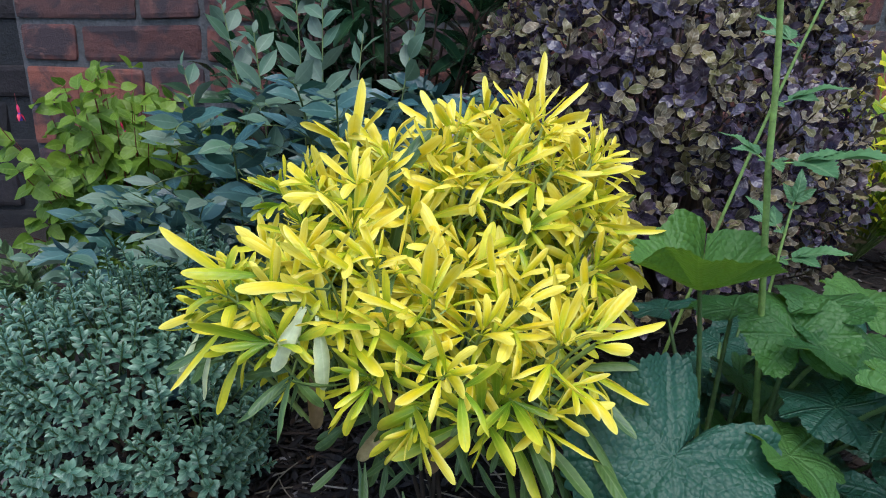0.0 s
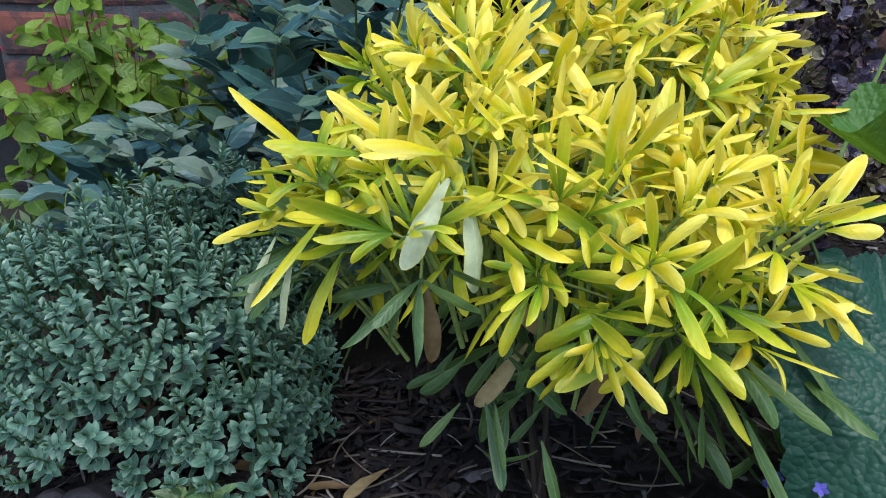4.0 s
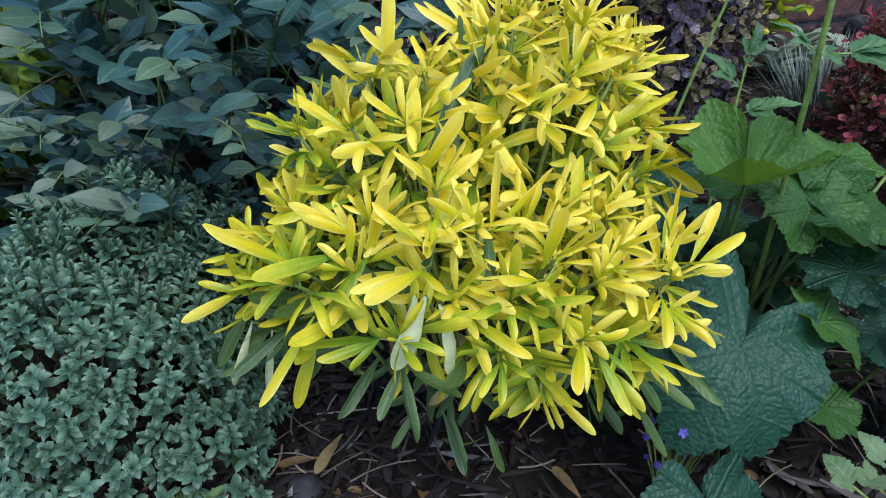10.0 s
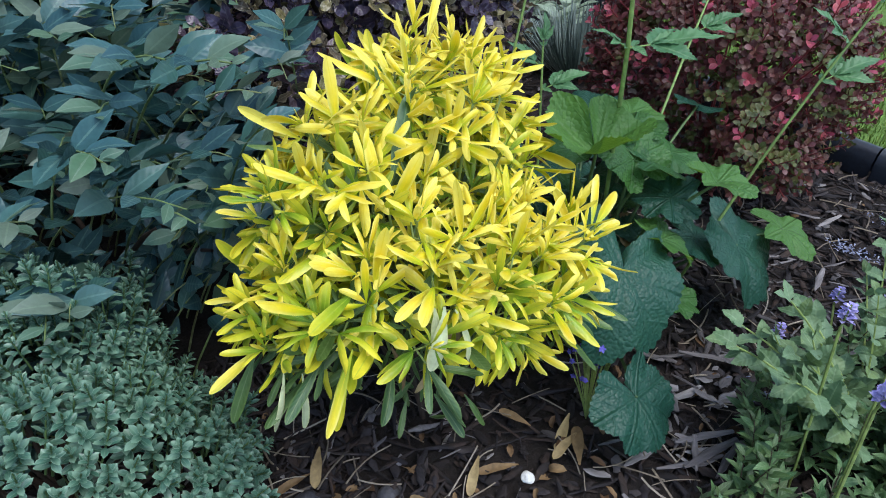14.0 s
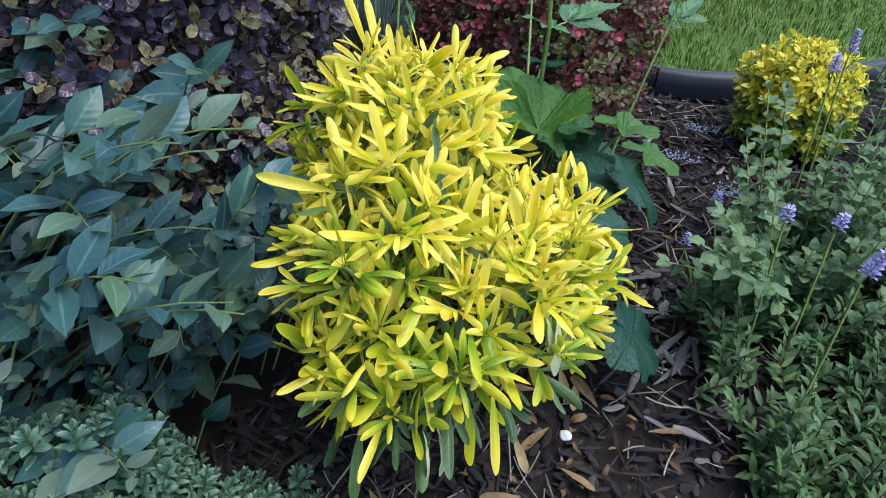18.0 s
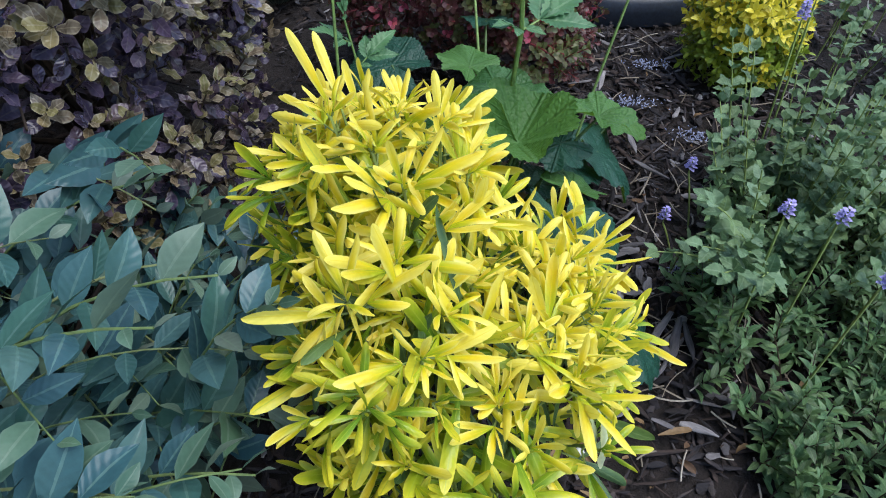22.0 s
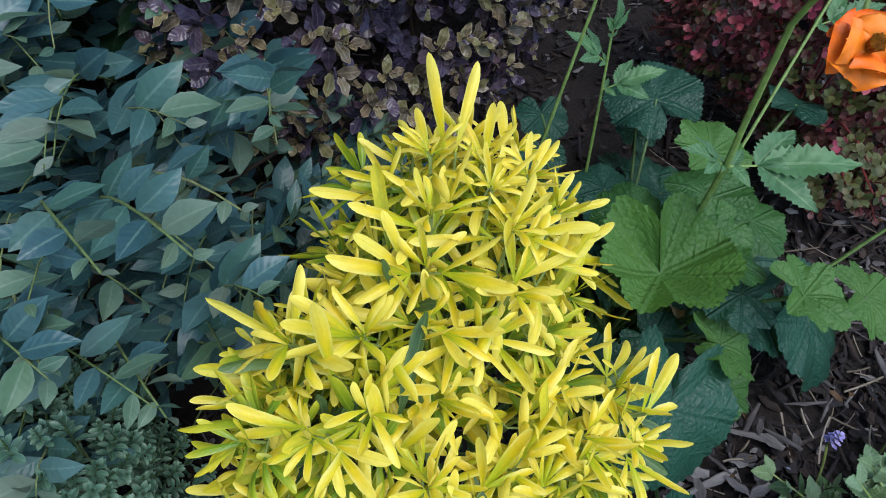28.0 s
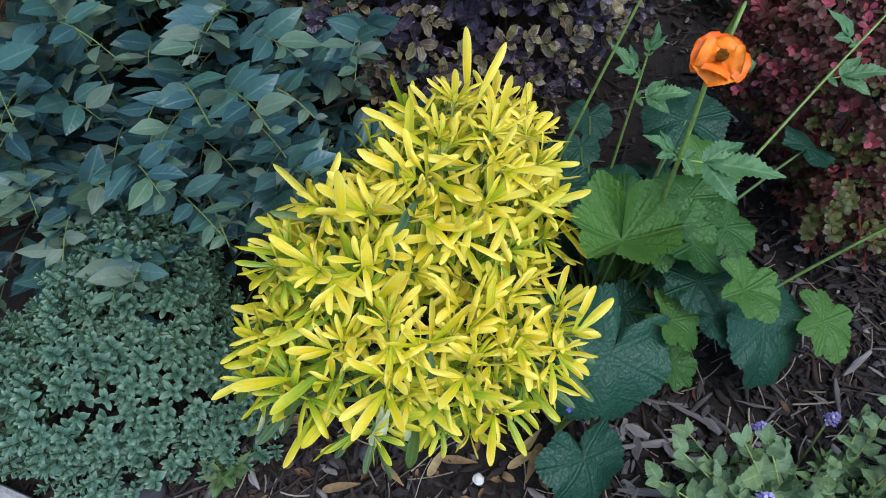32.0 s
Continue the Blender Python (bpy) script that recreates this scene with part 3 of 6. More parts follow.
# garden edging: a rounded black rail, in lengths
prof = [(-0.016, 0.0), (-0.017, 0.024), (-0.013, 0.040), (-0.005, 0.047), (0.006, 0.046), (0.014, 0.038), (0.017, 0.022), (0.016, 0.0)]
edging = thing("garden_edging", (0.74, 0.2, 0), "black ribbed plastic lawn edging curving round the bed", "edging", kind="structure")
fine_line = smooth_line(EDGE, 14)
cuts = list(range(0, len(fine_line), 18)) + [len(fine_line) - 1]
for k0, k1 in zip(cuts[:-1], cuts[1:]):
    if k1 - k0 < 2:
        continue
    seg = fine_line[k0:k1 + 1].copy()
    seg[-1] -= (seg[-1] - seg[-2]) * 0.25
    v = []
    for i in range(len(seg)):
        t = seg[min(i + 1, len(seg) - 1)] - seg[max(i - 1, 0)]
        nrm = np.array([-t[1], t[0]]) / np.hypot(*t)
        for a, h in prof:
            x, y = seg[i] + nrm * a
            v.append((x, y, h + 0.004))
    v = np.array(v)
    uv = np.stack([np.repeat(np.linspace(0, 1, len(seg)), len(prof)), np.tile(np.linspace(0, 1, len(prof)), len(seg))], 1)
    part("edging_length", one((v, grid_faces(len(seg), len(prof)), uv), "edging", "edging_length"), edging)


def box_piece(x0, x1, y0, y1, z0, z1, bevel=0.004, jig=0.0, nu=4, nv=3):
    """A block with rounded edges, as quads."""
    bm = bmesh.new()
    bmesh.ops.create_cube(bm, size=1)
    for v in bm.verts:
        v.co = ((x0 + x1) / 2 + v.co.x * (x1 - x0), (y0 + y1) / 2 + v.co.y * (y1 - y0), (z0 + z1) / 2 + v.co.z * (z1 - z0))
        if jig:
            v.co += Vector((R(-jig, jig), R(-jig, jig), R(-jig, jig)))
    if bevel:
        bmesh.ops.bevel(bm, geom=bm.edges[:], offset=bevel, segments=2, affect="EDGES", profile=0.6)
    return bm


def block(name, mat, *a, **k):
    bm = box_piece(*a, **k)
    me = bpy.data.meshes.new(name)
    bm.to_mesh(me)
    bm.free()
    for p in me.polygons:
        p.use_smooth = False
    me.materials.append(M[mat])
    return me


# brick wall with a set-back length at one end
wall = solo("wall_north", block("wall_north", "mortar", -0.757, 2.6, WALL_Y - 0.005, WALL_Y + 0.22, -0.05, 1.9, bevel=0), I4, "old red brick garden wall with grey mortar", "wall", kind="structure")
wall2 = solo("wall_north_recess", block("wall_north_recess", "dark_mortar", -2.4, -0.760, WALL_Y + 0.105, WALL_Y + 0.33, -0.05, 1.9, bevel=0), I4, "dark brick wall set back beside the red one, shadow in its colour", "wall", kind="structure")
kerb = solo("kerb", block("kerb", "kerb", -0.62, 0.0, -0.07, 0.0, -0.02, 0.030, bevel=0.006), pose(-0.275, 0.363, 0, 0, 0, -45) , "pale grey stone edging slab beside the bed", "kerb", kind="structure")


# ---- the golden shrub ----
LOBES = [((-0.040, 0.425, 0.205), (0.100, 0.085, 0.075)), ((0.060, 0.490, 0.245), (0.078, 0.072, 0.090)), ((-0.020, 0.470, 0.262), (0.085, 0.052, 0.056)), ((0.060, 0.400, 0.180), (0.060, 0.065, 0.070)), ((-0.105, 0.430, 0.195), (0.050, 0.055, 0.055)), ((0.058, 0.380, 0.150), (0.066, 0.052, 0.065)), ((0.078, 0.520, 0.272), (0.064, 0.056, 0.058)), ((0.02, 0.385, 0.150), (0.05, 0.04, 0.045)), ((0.005, 0.378, 0.208), (0.080, 0.050, 0.052))]
HEART = np.array((0.0, 0.45, 0.02))
LEAF_FORMS = ((0.044, 0.0076, -0.45, 0.5, 0.35), (0.040, 0.0072, -0.55, 1.0, -0.5), (0.048, 0.0077, -0.35, 0.2, 0.4), (0.038, 0.0070, -0.55, 1.4, 0.6), (0.042, 0.0073, -0.45, 0.7, -0.8), (0.045, 0.0074, 0.35, -0.4, 0.35))
gold_leaves, gold_pieces = {}, {}
for key in ("gold", "lime", "green"):
    gold_leaves[key] = [one(leaf(ln, w, "oblanceolate", f, c, tw, 0.03, nu=11, nv=5), key, "leaf") for ln, w, f, c, tw in LEAF_FORMS]
    gold_pieces[key] = [leaf(ln, w, "oblanceolate", f, c, tw, 0.03, nu=11, nv=5) for ln, w, f, c, tw in LEAF_FORMS]
choisya = thing("golden_shrub", (0.0, 0.45, 0.0), "bushy golden yellow shrub with narrow finger-like leaves", "shrub")
inner = Batch()
n_leaf = 0


def put_leaf(owner, key, m):
    global n_leaf
    if owner is not None and n_leaf < 340:
        part("leaf", gold_leaves[key][int(RNG.integers(6))], owner, m)
        n_leaf += 1
    else:
        inner.add(gold_pieces[key][int(RNG.integers(6))], m, key)


def shoot(p, way, size, tone, singles):
    """A shoot with three pairs of leaves on stalks, each spread into narrow fingers like a hand's."""
    p, way = np.array(p, float), unit(way)
    root = HEART + (p - HEART) * 0.70 + np.array((0, 0, -0.006))
    line = bend(root, p, 0.010, 5)
    sh = None
    if singles:
        sh = part("shoot", Batch().add(tube(line, [0.0016, 0.0014, 0.0013, 0.0012, 0.0009], 6), I4, "stem"), choisya)
    else:
        inner.add(tube(line, 0.0012, 4), I4, "stem")
    side = unit(np.cross(way, (0.31, 0.77, 0.55)))
    other = np.cross(way, side)
    start, hue = R(0, 6.28), R(0, 1)
    for i, (back, lean, stalk, scale) in enumerate(((0.030, 1.42, 0.014, 0.98), (0.013, 1.05, 0.011, 1.06), (0.002, 0.50, 0.005, 0.80))):
        at = p - way * back
        for q in range(2):
            th = start + i * 1.5708 + q * 3.1416 + R(-0.3, 0.3)
            open_ = lean + R(-0.18, 0.18)
            rad = side * math.cos(th) + other * math.sin(th)
            d = unit(way * math.cos(open_) + rad * math.sin(open_) + np.array((0, 0, R(-0.05, 0.2))))
            upv = unit(way * math.sin(open_) - rad * math.cos(open_) + np.array((0, 0, 0.15)))
            foot = at + d * stalk
            inner.add(tube([at, foot], 0.00075, 4), I4, "stem")
            fingers = int(RNG.choice((3, 3, 4, 5, 5))) if i < 2 else 3
            across = np.cross(d, upv)
            for j in range(fingers):
                k = j - (fingers - 1) / 2
                a = k * (0.60 if fingers == 3 else 0.46) + R(-0.17, 0.17)
                dd = unit(d * math.cos(a) + across * math.sin(a))
                sz = size * scale * (1.0 - 0.15 * abs(k)) * R(0.78, 1.10)
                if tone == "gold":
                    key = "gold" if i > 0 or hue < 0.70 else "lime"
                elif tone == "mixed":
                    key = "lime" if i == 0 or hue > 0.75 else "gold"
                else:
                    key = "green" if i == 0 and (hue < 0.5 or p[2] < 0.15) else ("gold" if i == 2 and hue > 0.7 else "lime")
                put_leaf(sh, key, aim(foot, dd + np.array(upv) * R(-0.22, 0.30), upv + RNG.normal(size=3) * 0.25, R(-0.6, 0.6), sz))
    for j in range(3):
        th = start + j * 2.1
        d = way + (side * math.cos(th) + other * math.sin(th)) * 0.4
        put_leaf(sh, "gold" if tone == "gold" or hue < 0.5 else "lime", aim(p, d, side, R(-0.5, 0.5), size * R(0.22, 0.42)))


spots = dome_points(LOBES, 0.0280, 165, -0.6, 16000, floor=0.085)
# the shoots that face the path first, so that their leaves are single parts
spots.sort(key=lambda s: s[0][1] + 0.6 * s[0][0] - 0.5 * s[0][2])
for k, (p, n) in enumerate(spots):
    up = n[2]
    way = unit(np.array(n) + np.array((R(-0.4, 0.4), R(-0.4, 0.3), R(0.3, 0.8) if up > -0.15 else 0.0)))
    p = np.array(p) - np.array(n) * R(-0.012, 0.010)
    # Gold new growth; light on top and right is also put into leaf colour.
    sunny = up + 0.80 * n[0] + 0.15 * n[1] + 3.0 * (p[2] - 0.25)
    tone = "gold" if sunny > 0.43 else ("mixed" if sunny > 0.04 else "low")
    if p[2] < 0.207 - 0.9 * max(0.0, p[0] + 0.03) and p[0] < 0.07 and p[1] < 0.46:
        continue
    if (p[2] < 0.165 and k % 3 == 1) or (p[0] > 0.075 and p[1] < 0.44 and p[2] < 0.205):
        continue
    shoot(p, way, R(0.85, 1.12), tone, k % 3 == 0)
# older leaves hanging under and inside the crown; their dark colour adds its shade
for k in range(330):
    c, r = LOBES[int(RNG.integers(6))]
    d = unit(RNG.normal(size=3))
    p = np.array(c) + d * np.array(r) * R(0.35, 0.95)
    if p[2] < 0.10 or (p[2] < 0.185 and p[0] < 0.05 and p[1] < 0.45):
        continue
    out = unit((p - HEART) * (1, 1, 0.2))
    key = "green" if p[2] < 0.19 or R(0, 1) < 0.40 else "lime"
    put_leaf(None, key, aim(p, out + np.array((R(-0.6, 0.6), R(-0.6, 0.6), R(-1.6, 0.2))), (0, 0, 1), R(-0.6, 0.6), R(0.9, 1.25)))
for k in range(5):
    th, rr = R(0.2, 2.9), R(0.03, 0.10)
    tip = HEART + np.array((math.cos(th) * rr * 1.1, math.sin(th) * rr * 0.8, R(0.12, 0.2)))
    part("branch", Batch().add(tube(bend(HEART + (R(-0.015, 0.015), R(-0.015, 0.015), -0.03), tip, 0.02, 6), [0.0022, 0.0020, 0.0018, 0.0016, 0.0013, 0.001], 6), I4, "brown_stem"), choisya)
for k in range(120):
    p = np.array((R(-0.07, 0.10), R(0.375, 0.47), R(0.10, 0.215)))
    if p[2] < 0.200 - 0.4 * max(0.0, p[0] + 0.05):
        continue
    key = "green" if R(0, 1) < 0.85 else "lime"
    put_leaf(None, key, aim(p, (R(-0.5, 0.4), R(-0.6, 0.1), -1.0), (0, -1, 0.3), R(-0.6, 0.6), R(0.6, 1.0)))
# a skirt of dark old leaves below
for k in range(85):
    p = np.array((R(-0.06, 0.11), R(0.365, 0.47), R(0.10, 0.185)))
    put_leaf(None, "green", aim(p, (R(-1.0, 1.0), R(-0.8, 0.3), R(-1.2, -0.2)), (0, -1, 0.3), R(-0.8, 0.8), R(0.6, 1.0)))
part("inner_foliage", inner, choisya, kind="stuff")
# single long leaves that stand out of the crown: base, tip, width, colour
for base, tip, w, key in [
    ((0.085, 0.535, 0.330), (0.092, 0.554, 0.388), 0.0085, "gold"), ((0.090, 0.530, 0.330), (0.128, 0.552, 0.366), 0.0085, "gold"),
    ((-0.052, 0.462, 0.318), (-0.046, 0.470, 0.370), 0.0095, "gold"), ((-0.122, 0.400, 0.245), (-0.159, 0.389, 0.287), 0.0105, "gold"),
    ((0.100, 0.350, 0.228), (0.143, 0.361, 0.240), 0.0100, "gold"), ((0.100, 0.350, 0.226), (0.118, 0.339, 0.230), 0.0090, "gold"), ((0.098, 0.352, 0.230), (0.126, 0.368, 0.258), 0.0090, "gold"),
    ((-0.118, 0.372, 0.232), (-0.155, 0.353, 0.196), 0.0075, "gold"),
    ((-0.150, 0.430, 0.215), (-0.190, 0.428, 0.202), 0.0080, "gold"), ((-0.036, 0.430, 0.288), (0.000, 0.446, 0.340), 0.0120, "green"),
    ((0.030, 0.375, 0.245), (0.042, 0.390, 0.290), 0.0100, "lime"), ((-0.048, 0.425, 0.275), (-0.042, 0.440, 0.322), 0.0105, "gold"), ((-0.046, 0.420, 0.275), (-0.028, 0.406, 0.318), 0.0105, "gold"),
    ((0.0, 0.350, 0.250), (0.004, 0.338, 0.290), 0.0100, "gold"), ((-0.066, 0.345, 0.252), (-0.088, 0.324, 0.222), 0.0125, "bleached"), ((-0.060, 0.342, 0.248), (-0.050, 0.320, 0.212), 0.0115, "bleached"), ((-0.070, 0.350, 0.250), (-0.078, 0.334, 0.228), 0.0095, "bleached"),
    ((-0.150, 0.405, 0.210), (-0.168, 0.385, 0.175), 0.0062, "bleached"), ((-0.140, 0.40, 0.205), (-0.152, 0.38, 0.168), 0.0058, "bleached")]:
    b, t = np.array(base), np.array(tip)
    ln = float(np.linalg.norm(t - b))
    part("shoot", Batch().add(tube(bend(HEART + (b - HEART) * 0.6, b, 0.008, 5), [0.0015, 0.0014, 0.0012, 0.0011, 0.0009], 5), I4, "stem"), choisya)
    part("leaf", one(leaf(ln * 1.02, w * 0.85, "oblanceolate", -0.45, 0.9 if key == "bleached" else 0.25, R(-0.5, 0.5), 0.06 if key == "bleached" else 0.02, nu=11), key, "leaf"), choisya, aim(b, t - b, (0, -0.5, 0.8), R(-0.3, 0.3)), "bleached pale green leaf" if key == "bleached" else "")


# withered leaves caught under the crown
for b, t in (((-0.045, 0.385, 0.195), (-0.015, 0.372, 0.165)), ((-0.075, 0.39, 0.19), (-0.07, 0.375, 0.150)), ((0.02, 0.37, 0.165), (0.0, 0.36, 0.125)), ((-0.02, 0.40, 0.15), (-0.05, 0.39, 0.115))):
    b, t = np.array(b), np.array(t)
    part("withered_leaf", one(leaf(float(np.linalg.norm(t - b)), 0.010, "oblanceolate", 0.4, 0.6, 0.4, 0.06, nu=11), "dead_leaf", "withered_leaf"), choisya, aim(b, t - b, (0, -1, 0.3), R(-0.4, 0.4)), "withered orange-brown leaf")


# ---- the hebe ----
def z_to(n, at, spin, size):
    """A pose with +z along n."""
    q = Vector((0, 0, 1)).rotation_difference(Vector(n))
    return Matrix.Translation(at) @ q.to_matrix().to_4x4() @ Matrix.Rotation(spin, 4, "Z") @ Matrix.Scale(size, 4)


class Sprig:
    """A twig with leaves, that can be laid down as single parts or joined with others."""

    def __init__(self, twig, twig_key, leaves):
        self.twig, self.key, self.leaves = twig, twig_key, leaves
        self.mesh = one(twig, twig_key, "twig")
        self.meshes = [one(pc, k, "leaf") for pc, _, k in leaves[:3]] if leaves else []

    def join(self, batch, m):
        batch.add(self.twig, m, self.key)
        for pc, lm, k in self.leaves:
            batch.add(pc, m @ lm, k)

    def split(self, owner, m):
        tw = part("sprig", self.mesh, owner, m)
        for pc, lm, k in self.leaves:
            same = [me for me in self.meshes if me.materials[0] == M[k]]
            part("leaf", same[0] if same else one(pc, k, "leaf"), tw, m @ lm)


def hebe_sprig(turn, size, tiers=5):
    leaves = []
    for i in range(tiers):
        fr = i / (tiers - 1)
        z = -0.014 + 0.0200 * fr ** 0.8
        rise = 0.22 + 1.05 * fr ** 1.5
        ln = (0.0112 - 0.0062 * fr ** 2.0) * size
        for k in range(2):
            th = turn + i * 1.5708 + k * 3.1416 + R(-0.25, 0.25)
            d = (math.cos(th) * math.cos(rise), math.sin(th) * math.cos(rise), math.sin(rise))
            leaves.append((leaf(ln * 0.94, ln * 0.44, "blunt", 0.42, R(-0.15, 0.35), nu=6, nv=5), aim((0, 0, z), d, (0, 0, 1), R(-0.2, 0.2)), "hebe"))
    return Sprig(tube([(0, 0, -0.030), (0, 0, -0.006), (0, 0, 0.011)], [0.0009, 0.0007, 0.0005], 4), "petiole", leaves)


sprigs = [hebe_sprig(R(0, 1.5), s, n) for s, n in ((1.0, 7), (1.1, 7), (0.95, 8), (1.05, 7))]
hebe = thing("hebe", (-0.28, 0.56, 0), "low dense grey-green hebe dome of small paired leaves", "shrub")
HEBE = [((-0.285, 0.545, 0.090), (0.115, 0.100, 0.105)), ((-0.210, 0.505, 0.055), (0.070, 0.066, 0.065)), ((-0.345, 0.570, 0.085), (0.075, 0.085, 0.090)), ((-0.265, 0.590, 0.10), (0.11, 0.08, 0.105)), ((-0.245, 0.640, 0.10), (0.09, 0.065, 0.10))]
spots = dome_points(HEBE, 0.0146, 2000, -0.5, 60000, 0.012)
spots.sort(key=lambda s: s[0][1] - 0.3 * s[0][0])
rest = Batch()
for k, (p, n) in enumerate(spots):
    p = np.array(p) * 1.0 + np.array(n) * (0.030 * noise.noise((p[0] * 20, p[1] * 20, p[2] * 20)) + R(-0.010, 0.010))
    way = unit(np.array(n) * 0.75 + np.array((R(-0.3, 0.3), R(-0.3, 0.3), 0.75)))
    m = z_to(way, p - way * 0.006, R(0, 6.28), R(0.80, 1.15))
    if k % 12 == 0 and k < 288:
        sprigs[k // 12 % 4].split(hebe, m)
    else:
        sprigs[k % 4].join(rest, m)
for k, (p, n) in enumerate(dome_points([(c, tuple(0.80 * q for q in r)) for c, r in HEBE], 0.020, 600, -0.5, 20000, 0.012)):
    sprigs[k % 4].join(rest, z_to(unit(np.array(n) * 0.7 + np.array((R(-0.4, 0.4), R(-0.4, 0.4), 0.6))), p, R(0, 6.28), 1.2))
part("foliage", rest, hebe, kind="stuff")
for k in range(16):
    c, r = HEBE[k % 5]
    d = unit((R(-1, 1), R(-1, 1), R(0.0, 1)))
    part("branch", Batch().add(tube(bend((-0.28 + R(-0.02, 0.02), 0.56 + R(-0.02, 0.02), 0.0), np.array(c) + d * np.array(r) * 0.75, 0.01, 5), [0.003, 0.0025, 0.002, 0.0015, 0.001], 5), I4, "brown_stem"), hebe)


# ---- leafy branches, for several shrubs ----
def leafy_branch(owner, root, tip, sag, n, size, shape, wid, keys, rest, singles, stem_key="stem", stem_r=0.0018, curl=0.35, droop=0.0, tipset=True, pairs=False, open_=1.0, spray=False, tilt=0.0):
    """A stem from root to tip with leaves along its outer part, small and pale at the end."""
    pts = bend(root, tip, sag, 8)
    rad = np.linspace(stem_r, stem_r * 0.45, 8)
    st = part("branch", Batch().add(tube(pts, rad, 5), I4, stem_key), owner) if singles else None
    if not singles:
        rest.add(tube(pts, rad, 4), I4, stem_key)
    for i in range(n):
        s = 0.30 + 0.70 * i / max(1, n - 1)
        f = s * 7
        k = min(6, int(f))
        at = pts[k] + (pts[k + 1] - pts[k]) * (f - k)
        along = unit(pts[k + 1] - pts[k])
        side = unit(np.cross(along, (0, 0, 1)) + 1e-6)
        upv = np.cross(side, along)
        for q in range(2 if pairs else 1):
            th = ((i % 2) * 3.1416 if spray else i * 2.4 if not pairs else i * 1.5708 + q * 3.1416) + R(-0.4, 0.4)
            a = open_ * (1.0 - 0.45 * (s > 0.93)) + R(-0.15, 0.15)
            d = along * math.cos(a) + (side * math.cos(th) + upv * math.sin(th) * 0.6) * math.sin(a) + np.array((0, 0, R(0.05, 0.55) if spray else 0.1 - droop))
            sz = size * (0.75 + 0.5 * math.sin(3.14 * min(1, 0.2 + 0.75 * s)) - (0.35 if tipset and s > 0.9 else 0)) * R(0.8, 1.15)
            key = keys[1] if (s > 0.82 and tipset) or R(0, 1) < 0.08 else keys[0]
            m = aim(at, d, (R(-1.2, 1.2), R(-1.5, 0.4), 1) if spray else (R(-tilt, tilt), -R(0.2, 1.2), 0.8) if tilt else (R(-0.3, 0.3), R(-0.3, 0.3) - 0.2, 1), R(-0.3, 0.3), sz)
            if singles:
                part("leaf", shape[key][int(RNG.integers(len(shape[key])))][0], st, m)
            else:
                rest.add(shape[key][int(RNG.integers(len(shape[key])))][1], m, key)


def leaf_set(keys, kind, w, folds=(0.2, 0.3, 0.35), curls=(0.3, 0.6, 0.15), nu=7, nv=5, wave=0.03, teeth=0):
    out = {}
    for k in keys:
        out[k] = [(one(leaf(1.0, w * ww, kind, f, c, 0.1, wave, teeth, nu, nv), k, "leaf"), leaf(1.0, w * ww, kind, f, c, 0.1, wave, teeth, max(6, nu - 2), 3)) for f, c, ww in zip(folds, curls, (1.0, 1.15, 0.9))]
    return out


# ---- the blue-green shrub behind ----
blue_set = leaf_set(("blue", "young"), "acute", 0.43, (0.15, 0.25, 0.3), (0.35, 0.7, 0.15))
blue_shrub = thing("blue_green_shrub", (-0.16, 0.78, 0), "blue-green shrub with arching stems of oval leaves", "shrub")
rest = Batch()
n_s = 0
for k in range(165):
    tx, ty = R(-0.43, 0.10), R(0.52, 1.04)
    if (tx > -0.02 and ty < 0.60) or (tx > 0.03 and ty < 0.70) or (tx < -0.30 and ty < 0.62) or (tx < -0.31 and ty > 0.80):
        continue
    top = 0.325 - 0.5 * max(0.0, -0.22 - tx) - 0.35 * max(0.0, 0.60 - ty) - (0.08 if tx < -0.2 and ty < 0.66 else 0.0)
    tz = top - 0.17 * R(0, 1) ** 1.5
    lean = np.array((R(-0.10, 0.10), R(0.09, 0.22)))
    root = (tx + lean[0] * 1.2, min(1.05, ty + lean[1]), max(0.02, tz - R(0.07, 0.15)))
    single = k % 8 == 0 and n_s < 18
    n_s += single
    leafy_branch(blue_shrub, root, (tx, ty, tz), 0.035, int(RNG.integers(8, 12)), 0.040 if ty > 0.66 else 0.035, blue_set, 0.4, ("blue", "young"), rest, single, "shoot_stem", 0.0012, open_=0.92, spray=True)
for k in range(46):
    tx, ty, tz = R(-0.08, 0.20), R(0.57, 0.76), R(0.10, 0.21)
    leafy_branch(blue_shrub, (tx - R(0.05, 0.12), ty + R(0.04, 0.1), 0.01), (tx, ty, tz - 0.5 * max(0.0, tx - 0.12)), 0.03, 9, 0.033, blue_set, 0.4, ("blue", "young"), rest, False, "shoot_stem", 0.0012, open_=0.92, spray=True)
for k in range(26):
    tx, ty, tz = R(-0.37, -0.24), R(0.64, 0.80), R(0.13, 0.24)
    leafy_branch(blue_shrub, (tx + R(0.04, 0.12), ty + R(0.08, 0.18), 0.03), (tx, ty, tz), 0.03, 11, 0.033, blue_set, 0.4, ("blue", "young"), rest, False, "shoot_stem", 0.0012, open_=0.92, spray=True)
for k in range(60):
    tx, ty, tz = R(-0.36, 0.04), R(0.62, 0.96), R(0.05, 0.16)
    leafy_branch(blue_shrub, (tx + R(-0.08, 0.08), ty + R(0.04, 0.14), 0.01), (tx, ty, tz), 0.03, 10, 0.034, blue_set, 0.4, ("blue", "blue"), rest, False, "shoot_stem", 0.0012, open_=0.92, spray=True)
